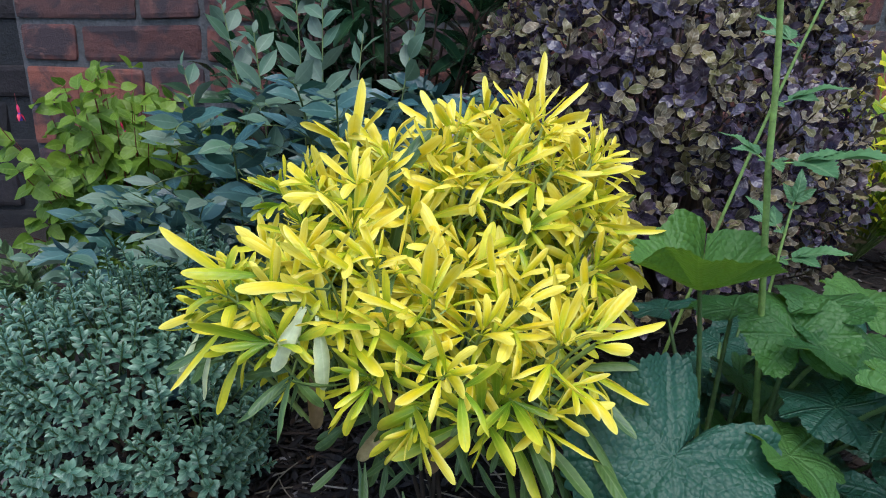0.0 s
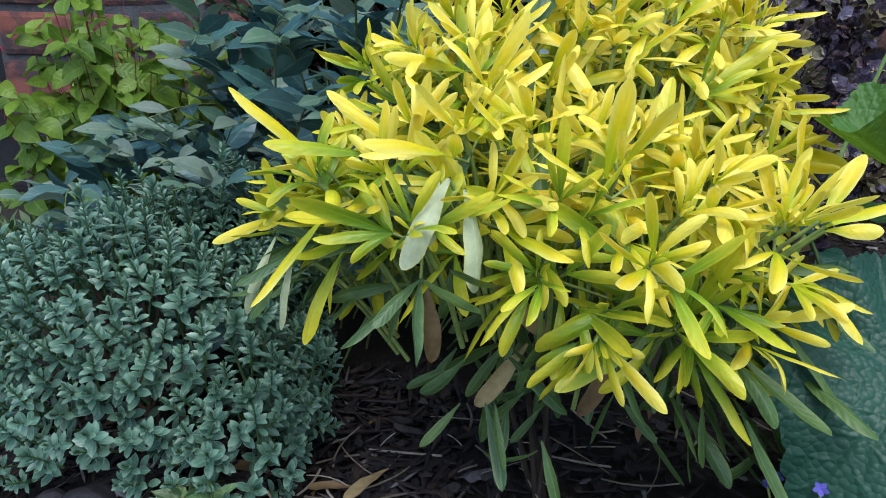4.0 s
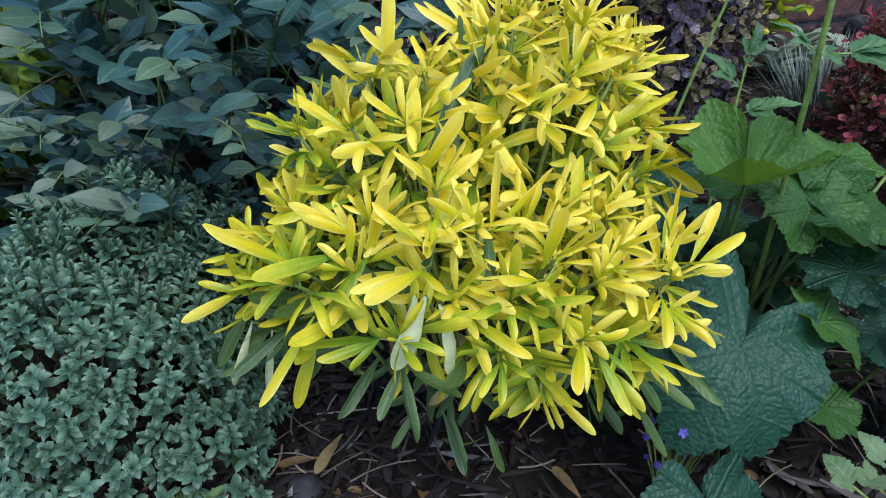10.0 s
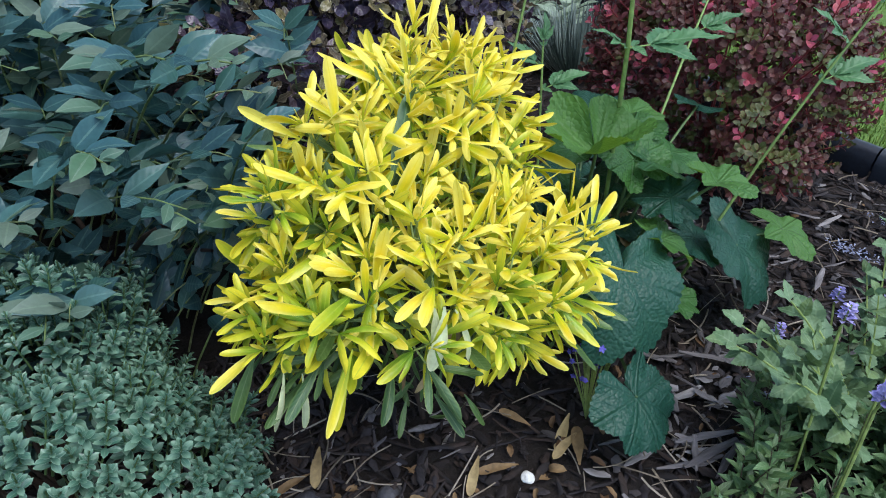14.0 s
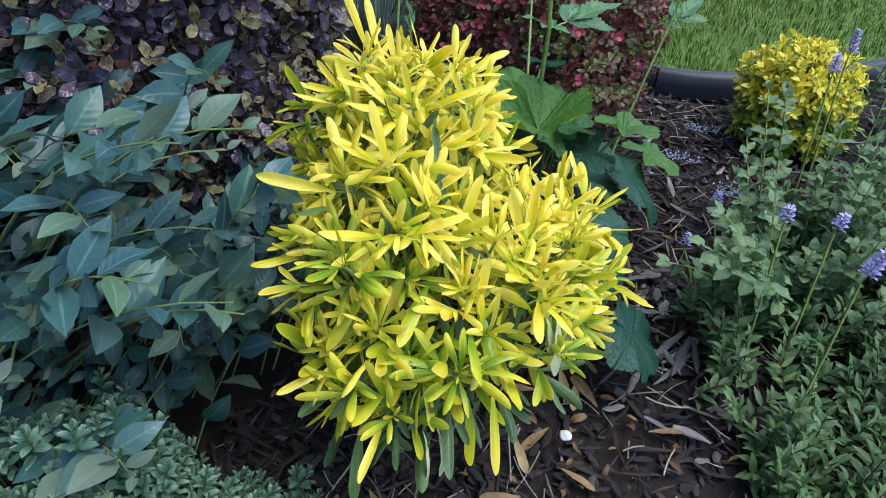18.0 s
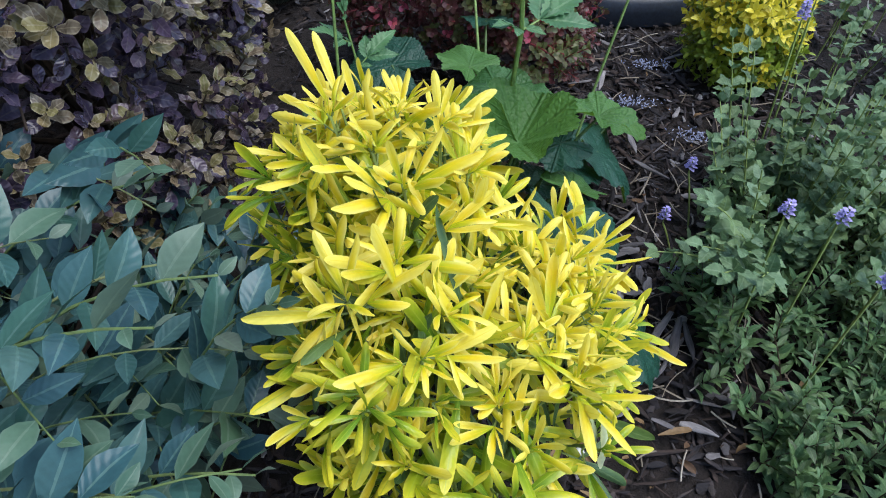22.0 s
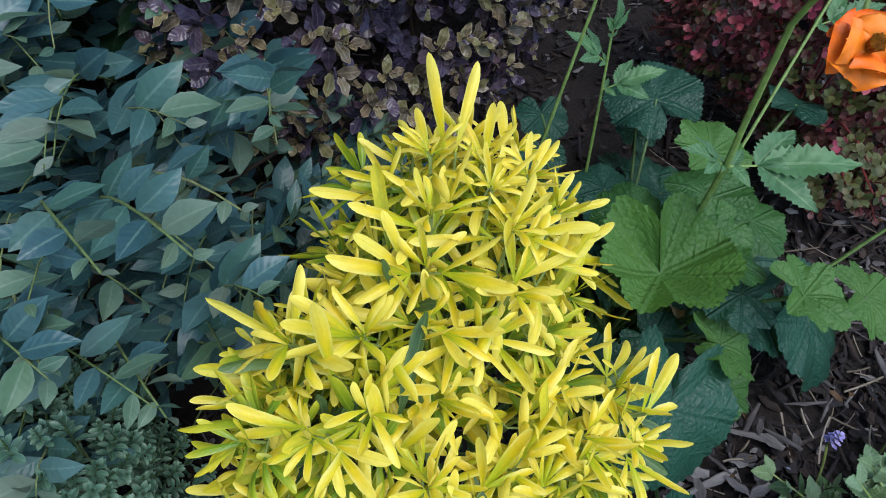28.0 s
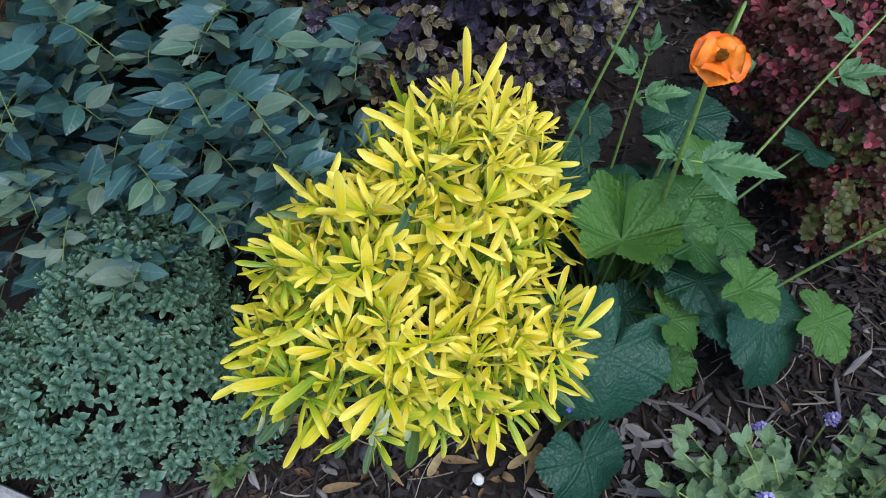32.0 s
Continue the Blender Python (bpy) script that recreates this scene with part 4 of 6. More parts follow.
# tall shoots by the wall and the long ones that reach forward
for tip, n in (((-0.275, 0.92, 0.435), 12), ((-0.145, 0.93, 0.44), 12), ((-0.02, 0.95, 0.42), 11), ((-0.115, 0.56, 0.362), 10), ((-0.075, 0.548, 0.352), 10), ((-0.135, 0.53, 0.255), 10), ((0.05, 0.66, 0.285), 10), ((-0.17, 0.575, 0.30), 10), ((-0.03, 0.60, 0.30), 10), ((-0.22, 0.86, 0.40), 11), ((-0.19, 0.98, 0.46), 12), ((-0.09, 0.90, 0.40), 11), ((-0.32, 0.88, 0.36), 11)):
    leafy_branch(blue_shrub, (tip[0] * 0.7 - 0.05, tip[1] + 0.19 if tip[1] < 0.8 else tip[1] - 0.02, max(0.04, tip[2] - (0.13 if tip[1] < 0.8 else 0.24))), tip, 0.03 if tip[1] < 0.8 else 0.02, n, 0.032 if tip[1] < 0.8 else 0.040, blue_set, 0.4, ("young" if tip[1] > 0.85 else "blue", "young"), rest, True, "shoot_stem", 0.0015, open_=0.92, spray=True)
for k in range(14):
    th = R(0, 6.28)
    part("branch", Batch().add(tube(bend((-0.15 + R(-0.03, 0.03), 0.82 + R(-0.03, 0.03), -0.01), (-0.15 + 0.22 * math.cos(th), 0.80 + 0.18 * math.sin(th), R(0.10, 0.2)), 0.03, 6), np.linspace(0.004, 0.0018, 6), 5), I4, "brown_stem"), blue_shrub)
part("foliage", rest, blue_shrub, kind="stuff")

# ---- the fuchsia ----
fu_set = leaf_set(("fuchsia",), "ovate", 0.64, (0.2, 0.3, 0.25), (0.5, 0.9, 0.3))
fuchsia = thing("fuchsia", (-0.48, 0.99, 0), "lime-green fuchsia with red stems and hanging flowers", "shrub")
rest = Batch()
for k in range(150):
    tx, ty = -0.425 + R(-0.115, 0.12), 0.93 + R(-0.10, 0.12)
    tz = 0.350 - 4.0 * ((tx + 0.44) ** 2) - 0.25 * R(0, 1) ** 1.2
    leafy_branch(fuchsia, (-0.48 + 0.3 * (tx + 0.48), 0.99, 0.0), (tx, ty, tz), 0.015, 6, 0.034, fu_set, 0.5, ("fuchsia", "fuchsia"), rest, k < 22, "red_stem", 0.0012, droop=0.85, tipset=False, pairs=True, open_=1.0, tilt=0.9)
part("foliage", rest, fuchsia, kind="stuff")


def fuchsia_flower():
    b = Batch()
    b.add(tube([(0, 0, 0), (0, 0, -0.02)], 0.0005, 4), I4, "red_stem")
    b.add(tube([(0, 0, -0.02), (0, 0, -0.026), (0, 0, -0.034)], [0.001, 0.0028, 0.002], 6), I4, "magenta")
    for i in range(4):
        th = i * 1.57
        b.add(leaf(0.018, 0.006, "lance", 0.2, 0.3, nu=5, nv=3), aim((0, 0, -0.033), (math.cos(th) * 0.6, math.sin(th) * 0.6, -1), (math.cos(th), math.sin(th), 0.3)), "magenta")
    b.add(tube([(0, 0, -0.034), (0, 0, -0.044), (0, 0, -0.048)], [0.002, 0.004, 0.003], 8), I4, "violet")
    return b


fl = fuchsia_flower().mesh("flower")
for p in ((-0.552, 0.90, 0.322), (-0.535, 0.87, 0.250), (-0.42, 0.90, 0.30), (-0.37, 0.93, 0.31), (-0.54, 0.88, 0.225)):
    part("flower", fl, fuchsia, pose(*p, R(-8, 8), R(-8, 8), R(0, 90)) @ Matrix.Scale(0.75, 4), "red and violet hanging flower")

# ---- dark evergreen by the wall ----
lau_set = leaf_set(("laurel",), "elliptic", 0.34, (0.2, 0.3, 0.25), (0.5, 0.3, 0.8))
laurel = thing("dark_evergreen_shrub", (-0.08, 1.12, 0), "dark glossy evergreen shrub in the shade by the wall", "shrub")
rest = Batch()
for k in range(54):
    tx, ty, tz = -0.08 + R(-0.27, 0.27), 1.10 + R(-0.14, 0.10), R(0.2, 0.72)
    leafy_branch(laurel, (-0.08 + 0.3 * (tx + 0.08), 1.14, 0.02), (tx, ty, tz), 0.02, 10, 0.075, lau_set, 0.3, ("laurel", "laurel"), rest, k < 16, "brown_stem", 0.003, droop=0.15, tipset=False, open_=1.0)
part("foliage", rest, laurel, kind="stuff")

# ---- the purple pittosporum ----
def pit_sprig(tipkey, n=9):
    leaves = []
    for i in range(n):
        fr = i / n
        th = i * 2.4 + R(-0.3, 0.3)
        rise = 0.2 + 0.95 * fr
        d = (math.cos(th) * math.cos(rise), math.sin(th) * math.cos(rise), math.sin(rise))
        key = tipkey if fr > 0.15 and R(0, 1) < 0.85 else "purple"
        leaves.append((leaf(0.025 - 0.008 * fr, 0.0122 - 0.0035 * fr, "obovate" if i % 3 else "elliptic", 0.16, R(-0.2, 0.6), R(-0.3, 0.3), 0.11, nu=10, nv=3), aim((0, 0, 0.006 + 0.030 * fr), d, (0, 0, 1), R(-0.4, 0.4)), key))
    return Sprig(tube([(0, 0, -0.01), (0, 0, 0.02), (0, 0, 0.036)], [0.0012, 0.001, 0.0007], 4), "brown_stem", leaves)


pit = thing("purple_pittosporum", (0.36, 0.93, 0), "dense purple-bronze pittosporum with small wavy leaves", "shrub")
PIT = [((0.34, 0.95, 0.22), (0.24, 0.24, 0.25)), ((0.26, 0.90, 0.33), (0.19, 0.19, 0.20)), ((0.43, 0.97, 0.26), (0.16, 0.19, 0.24)), ((0.34, 0.98, 0.42), (0.22, 0.2, 0.22)), ((0.25, 0.83, 0.15), (0.17, 0.13, 0.15)), ((0.12, 0.84, 0.20), (0.10, 0.10, 0.14))]
psp = [pit_sprig(k, n) for k, n in (("olive", 7), ("purple", 8), ("olive", 8), ("olive", 7), ("olive", 6), ("olive", 8))]
rest = Batch()
spots = dome_points(PIT, 0.0262, 1100, -0.4, 36000, 0.03)
spots.sort(key=lambda s: s[0][1] - 0.3 * s[0][2])
for k, (p, n) in enumerate(spots):
    way = unit(np.array(n) + np.array((R(-0.5, 0.5), R(-0.5, 0.5), R(0.2, 1.1))))
    m = z_to(way, np.array(p) - way * R(0.01, 0.06), R(0, 6.28), R(0.8, 1.15))
    if k % 3 == 0 and k < 105:
        psp[k // 3 % 6].split(pit, m)
    else:
        psp[k % 6].join(rest, m)
# shaded layer beneath
for k, (p, n) in enumerate(dome_points([(c, tuple(0.82 * q for q in r)) for c, r in PIT], 0.032, 500, -0.4, 9000, 0.03)):
    psp[1 + 2 * (k % 2)].join(rest, z_to(unit(np.array(n) + RNG.normal(size=3) * 0.4), p, R(0, 6.28), 1.2))
part("foliage", rest, pit, kind="stuff")
for k in range(30):
    c, r = PIT[k % 4]
    d = unit((R(-1, 1), R(-1, 0.6), R(-0.2, 1)))
    part("branch", Batch().add(tube(bend((0.36 + R(-0.02, 0.02), 0.95 + R(-0.02, 0.02), -0.01), np.array(c) + d * np.array(r) * 0.9, 0.02, 6), np.linspace(0.006, 0.0012, 6), 5), I4, "brown_stem"), pit)


# ---- the geum ----
def palm_leaf(radius, lobing=0.13, cup=0.12, seed=0.0, long=1.0, droop=0.2, pleat=0.055, near=True, fold=0.25, arch=None):
    """A rounded leaf of seven shallow lobes with small round teeth and sunken veins. +y points away from the stalk, which joins at the notch."""
    nr, na = (14, 221) if near else (8, 111)
    th = np.linspace(-3.11, 3.11, na)
    r, off = np.zeros(na), np.full(na, 9.0)
    for k in range(-4, 5):
        d = np.abs(th - k * 0.8)
        off = np.minimum(off, d)
        a = 1.0 - 0.012 * k * k + 0.03 * math.sin(seed + 2 * k)
        r = np.maximum(r, a * (1 - 0.60 * lobing * np.minimum(d / 0.4, 1.8) ** 2))
    r = r * (1 - 0.62 * np.clip((np.abs(th) - 2.60) / 0.5, 0, 1) ** 1.3)
    saw = (th * (8.6 if near else 5.5) + 0.35 * np.sin(5 * th + seed)) % 1.0
    tooth = 0.052 * (1 - np.abs(2 * saw - 1) ** 1.6 - 0.5) + 0.03 * np.abs(np.sin(th * 5 + seed))
    s = np.linspace(0, 1, nr)
    edge = s[:, None] * (r[None] + tooth[None] * s[:, None] ** 6)
    x = radius * edge * np.sin(th)[None]
    y = radius * long * edge * np.cos(th)[None]
    z = radius * cup * s[:, None] ** 1.3 * (1 + 0.3 * np.cos(2 * th + seed))[None]
    z = z + radius * pleat * s[:, None] * (np.sin(np.minimum(off / 0.4, 1) * 1.57) - 0.5)[None]
    z = z - radius * droop * np.clip(s[:, None] - 0.35, 0, 1) ** 1.5 * (1 + 0.6 * np.sin(2 * th + seed))[None]
    z = z + radius * 0.085 * s[:, None] ** 2.2 * np.sin(5 * th + 2 * seed)[None] + radius * 0.02 * s[:, None] ** 4 * np.sin(15 * th + seed)[None]
    z = z + 0.9 * fold * (np.sqrt(x * x + (0.1 * radius) ** 2) - 0.1 * radius) + 0.16 * np.sin(seed) * x * s[:, None] - 0.25 * y * np.abs(y) / radius * s[:, None] * (0.5 + 0.5 * math.cos(3 * seed) if arch is None else arch)
    v = np.stack([x, y, z], -1).reshape(-1, 3)
    uv = np.stack([np.repeat(s, na), np.tile(th / 6.22 + 0.5, nr)], 1)
    return v, grid_faces(nr, na)[:, ::-1], uv


geum = thing("geum", (0.20, 0.42, 0), "geum with large puckered green leaves and an orange flower", "flowering plant")
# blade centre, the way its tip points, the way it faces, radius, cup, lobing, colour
# Low leaves mostly dark green; the shade under the plant is partly in colour.
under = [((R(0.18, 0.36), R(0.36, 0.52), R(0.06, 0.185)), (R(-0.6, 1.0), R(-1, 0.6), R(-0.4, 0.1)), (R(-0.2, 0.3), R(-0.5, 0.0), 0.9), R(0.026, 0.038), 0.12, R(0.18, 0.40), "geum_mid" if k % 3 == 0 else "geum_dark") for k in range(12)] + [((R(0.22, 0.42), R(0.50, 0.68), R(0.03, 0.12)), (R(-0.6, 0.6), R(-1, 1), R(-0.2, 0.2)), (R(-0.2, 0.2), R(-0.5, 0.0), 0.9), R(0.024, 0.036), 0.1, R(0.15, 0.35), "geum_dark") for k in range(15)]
for n_blade, (at, tipway, face, rad, cup, lobing, key) in enumerate([
    ((0.153, 0.347, 0.153), (-0.75, -0.48, -0.455), (-0.13, -0.56, 0.81), 0.066, 0.05, 0.20, "geum_dark"),
    ((0.182, 0.410, 0.238), (-0.42, -0.88, 0.10), (-0.05, -0.02, 0.97), 0.050, 0.62, 0.20, "geum"),
    ((0.277, 0.335, 0.200), (0.75, -0.65, -0.15), (0.3, -0.1, 0.95), 0.036, 0.25, 0.42, "geum"),
    ((0.228, 0.353, 0.150), (0.55, -0.75, -0.25), (0.25, -0.3, 0.9), 0.035, 0.1, 0.42, "geum"),
    ((0.303, 0.352, 0.115), (0.35, -0.85, -0.35), (0.2, -0.35, 0.9), 0.040, 0.1, 0.20, "geum_dark"),
    ((0.338, 0.320, 0.105), (0.25, -0.80, -0.60), (0.1, -0.5, 0.85), 0.060, 0.05, 0.11, "geum_dark"),
    ((0.400, 0.300, 0.105), (0.65, -0.7, -0.3), (0.25, -0.25, 0.93), 0.042, 0.1, 0.42, "geum"),
    ((0.405, 0.570, 0.150), (0.2, 0.9, 0.1), (-0.2, -0.45, 0.87), 0.052, 0.06, 0.08, "geum_dark"),
    ((0.252, 0.411, 0.205), (0.05, 0.62, 0.55), (0.0, -0.65, 0.75), 0.040, 0.10, 0.10, "geum_mid"),
    ((0.266, 0.396, 0.200), (0.8, -0.5, -0.3), (0.2, -0.35, 0.92), 0.034, 0.12, 0.18, "geum_mid"),
    ((0.282, 0.436, 0.218), (0.3, 0.85, 0.1), (0.05, -0.4, 0.92), 0.036, 0.12, 0.22, "geum_mid"),
    ((0.315, 0.405, 0.190), (0.9, -0.1, -0.2), (0.2, -0.25, 0.95), 0.036, 0.1, 0.24, "geum_mid"),
    ((0.235, 0.470, 0.200), (-0.2, 0.9, 0.1), (-0.1, -0.35, 0.94), 0.032, 0.1, 0.22, "geum_mid"),
    ((0.335, 0.470, 0.205), (0.7, 0.6, 0.1), (0.0, -0.35, 0.95), 0.036, 0.12, 0.24, "geum"),
    ((0.102, 0.285, 0.082), (-0.1, -0.8, -0.5), (0.15, -0.5, 0.85), 0.046, 0.05, 0.13, "geum_dark"),
    ((0.205, 0.530, 0.175), (-0.2, 0.9, 0.0), (-0.1, 0.1, 0.98), 0.030, 0.1, 0.18, "geum_dark"),
    ((0.355, 0.415, 0.110), (0.9, 0.1, -0.2), (0.2, -0.2, 0.95), 0.038, 0.1, 0.15, "geum_dark"),
    ((0.150, 0.420, 0.110), (-0.3, -0.6, -0.2), (-0.1, -0.3, 0.95), 0.034, 0.1, 0.14, "geum_dark"),
    ((0.215, 0.400, 0.105), (0.2, -0.8, -0.1), (0.1, -0.3, 0.95), 0.032, 0.12, 0.20, "geum_dark"),
    ((0.270, 0.395, 0.110), (0.8, -0.2, -0.1), (0.2, -0.3, 0.93), 0.034, 0.12, 0.18, "geum_dark"),
    ((0.275, 0.500, 0.120), (0.4, 0.8, 0.0), (0.0, -0.3, 0.95), 0.036, 0.12, 0.16, "geum_dark"),
    ((0.330, 0.510, 0.075), (0.7, 0.5, -0.2), (0.1, -0.1, 0.97), 0.036, 0.1, 0.14, "geum_dark"),
    ((0.235, 0.330, 0.085), (0.3, -0.85, -0.2), (0.1, -0.3, 0.95), 0.026, 0.1, 0.26, "geum_mid"),
    ((0.493, 0.468, 0.165), (0.75, 0.4, -0.2), (0.1, -0.3, 0.95), 0.036, 0.1, 0.26, "geum_dark")] + under):
    a = np.array(at, float)
    pl = part("petiole", Batch().add(tube(bend((0.220 + R(-0.02, 0.02), 0.430 + R(-0.02, 0.02), 0.0), a, 0.02, 8), np.linspace(0.0024, 0.0015, 8), 7), I4, "petiole"), geum)
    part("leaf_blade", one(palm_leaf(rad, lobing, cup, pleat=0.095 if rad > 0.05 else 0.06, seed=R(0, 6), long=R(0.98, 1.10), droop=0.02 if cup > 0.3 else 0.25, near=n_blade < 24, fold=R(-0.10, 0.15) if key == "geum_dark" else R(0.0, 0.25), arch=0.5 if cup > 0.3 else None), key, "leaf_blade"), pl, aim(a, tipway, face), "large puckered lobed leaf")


def cut_leaf(length, key="geum"):
    """A stem leaf: a long end lobe, two side lobes and two small ones at the foot, all sharply toothed."""
    b = Batch()
    b.add(tube([(0, 0, 0), (0, length * 0.36, 0)], [0.0009, 0.0006], 5), I4, "hairy_stem")
    for y, th, s in ((0.26, 0.0, 0.74), (0.24, 0.85, 0.56), (0.22, -0.80, 0.52), (0.05, 1.0, 0.22), (0.05, -1.05, 0.20)):
        b.add(leaf(length * s, length * (0.40 if th == 0 else 0.44) * s, "ovate", 0.28, R(0.25, 0.6), R(-0.15, 0.15), 0.05, 0.13, 25, 5), aim((0, length * y, 0.0004), (math.sin(th), math.cos(th), 0.06), (0, 0, 1)), key)
    return b


M["geum_cut"] = leaf_mat("toothed_stem_leaf", (0.07, 0.18, 0.075), (0.095, 0.21, 0.095), (0.19, 0.32, 0.16), [(0.05, 0.145, 0.065), (0.095, 0.23, 0.075)], 0.5, 0.2, 1.0, 6, 0.4, 0.25)
NODE = np.array((0.218, 0.417, 0.322))
stem = part("flower_stem", Batch().add(tube(np.vstack([bend((0.260, 0.437, 0.0), NODE, 0.002, 6, (0.5, 0, 0)), bend(NODE, (0.210, 0.420, 0.432), 0.003, 4, (0.6, 0.4, 0))[1:], bend((0.210, 0.420, 0.432), (0.190, 0.400, 0.484), 0.006, 4, (0.6, 0.4, 0))[1:]]), np.linspace(0.0026, 0.0015, 12), 8), I4, "hairy_stem"), geum, I4, "tall hairy green stem")
part("stem_leaf", cut_leaf(0.080, "geum_cut"), stem, aim(NODE, (0.68, -0.70, 0.17), (0, -0.2, 0.95)))
part("stem_leaf", cut_leaf(0.038, "geum_cut"), stem, aim(NODE, (-0.6, 0.5, 0.5), (0.3, -0.3, 0.9)))
for root, tip, lv in (((0.20, 0.58, 0), (0.337, 0.600, 0.435), 0.5), ((0.30, 0.37, 0.0), (0.43, 0.295, 0.34), 0.6), ((0.29, 0.55, 0), (0.338, 0.600, 0.245), 0.7), ((0.29, 0.44, 0.05), (0.54, 0.502, 0.305), 0.6)):
    pts = bend(root, tip, 0.02, 9)
    st = part("flower_stem", Batch().add(tube(pts, np.linspace(0.0020, 0.0012, 9), 7), I4, "hairy_stem"), geum)
    part("stem_leaf", cut_leaf(0.062, "geum_cut"), st, aim(pts[6], (0.6, -0.4, 0.3), (0, -0.2, 1)))
    part("stem_leaf", cut_leaf(0.052, "geum_cut"), st, aim(pts[7], (-0.4, 0.5, 0.5), (0, -0.2, 1)))
    part("stem_leaf", cut_leaf(0.040, "geum_cut"), st, aim(pts[8], (0.2, 0.1, 1.0), (0, -0.8, 0.2)))
wl = part("petiole", Batch().add(tube(bend((0.225, 0.425, 0.0), (0.272, 0.415, 0.105), 0.02, 6), 0.0016, 6), I4, "petiole"), geum)
part("leaf_blade", one(palm_leaf(0.030, 0.2, 0.1, seed=1.3, droop=0.5, near=False), "dead_leaf", "leaf_blade"), wl, aim((0.272, 0.415, 0.105), (0.5, -0.7, -0.5), (0.1, -0.5, 0.8)), "withered rust-brown leaf")
# flower: two rings of round ruffled petals
HEAD = np.array((0.155, 0.374, 0.475))
stalk = part("flower_stalk", Batch().add(tube(bend((0.190, 0.400, 0.484), HEAD + (0.012, 0.008, -0.004), 0.012, 6), 0.0011, 6), I4, "hairy_stem"), geum)
facing = unit((-0.30, -0.35, 0.75))
fm = z_to(facing, HEAD, 0.3, 1.0)
petals = [one(leaf(0.0180, w, "petal", -0.30, c, tw, 0.07, 0.0, 17, 11, 2.2), "orange", "petal") for w, c, tw in ((0.0220, 0.45, 0.12), (0.0205, 0.20, -0.15), (0.0215, 0.70, 0.2))]
for i in range(10):
    ring = 0 if i < 6 else 1
    th = i * 2 * math.pi / (6, 4)[ring] + (0, 0.5)[ring] + R(-0.15, 0.15)
    tilt = (0.30, 0.62)[ring] + R(-0.10, 0.14)
    d = (math.cos(th) * math.cos(tilt), math.sin(th) * math.cos(tilt), math.sin(tilt))
    part("petal", petals[i % 3], stalk, fm @ aim((0, 0, 0.0004 * i), d, (0, 0, 1), R(-0.25, 0.25), R(0.92, 1.08) * (0.88, 0.76)[ring]), "ruffled orange petal")
ab = Batch()
for i in range(46):
    th, rr = i * 2.4, 0.0022 * math.sqrt(i / 46)
    top = np.array((rr * math.cos(th) * 1.5, rr * math.sin(th) * 1.5, 0.009))
    ab.add(tube([(rr * math.cos(th) * 0.6, rr * math.sin(th) * 0.6, 0.001), top, top + (0, 0, 0.0012)], [0.0002, 0.0002, 0.0007], 4), I4, "anther")
part("stamen_tuft", ab, stalk, fm, "amber stamens")
part("bud", Batch().add(tube([(0, 0, 0), (0, 0, 0.004), (0, 0, 0.010), (0, 0, 0.014)], [0.001, 0.0048, 0.0045, 0.0005], 9), I4, "geum_cut"), stem, z_to((0.9, -0.2, 0.1), (0.172, 0.375, 0.463), 0, 1.0), "closed green bud")

# ---- the red berberis ----
def small_sprig(keys, n, ln, wd, shape, stem_key, tall=0.03):
    leaves = []
    for i in range(n):
        fr = i / n
        th = i * 2.4 + R(-0.3, 0.3)
        rise = 0.15 + 0.95 * fr
        d = (math.cos(th) * math.cos(rise), math.sin(th) * math.cos(rise), math.sin(rise))
        leaves.append((leaf(ln * (1 - 0.25 * fr), wd * (1 - 0.2 * fr), shape, 0.25, R(0.1, 0.5), nu=6, nv=3), aim((0, 0, tall * (0.1 + 0.85 * fr)), d, (0, 0, 1), R(-0.3, 0.3)), keys[0] if fr < 0.5 else keys[1]))
    return Sprig(tube([(0, 0, -0.008), (0, 0, tall * 0.5), (0, 0, tall)], [0.0009, 0.0008, 0.0005], 4), stem_key, leaves)


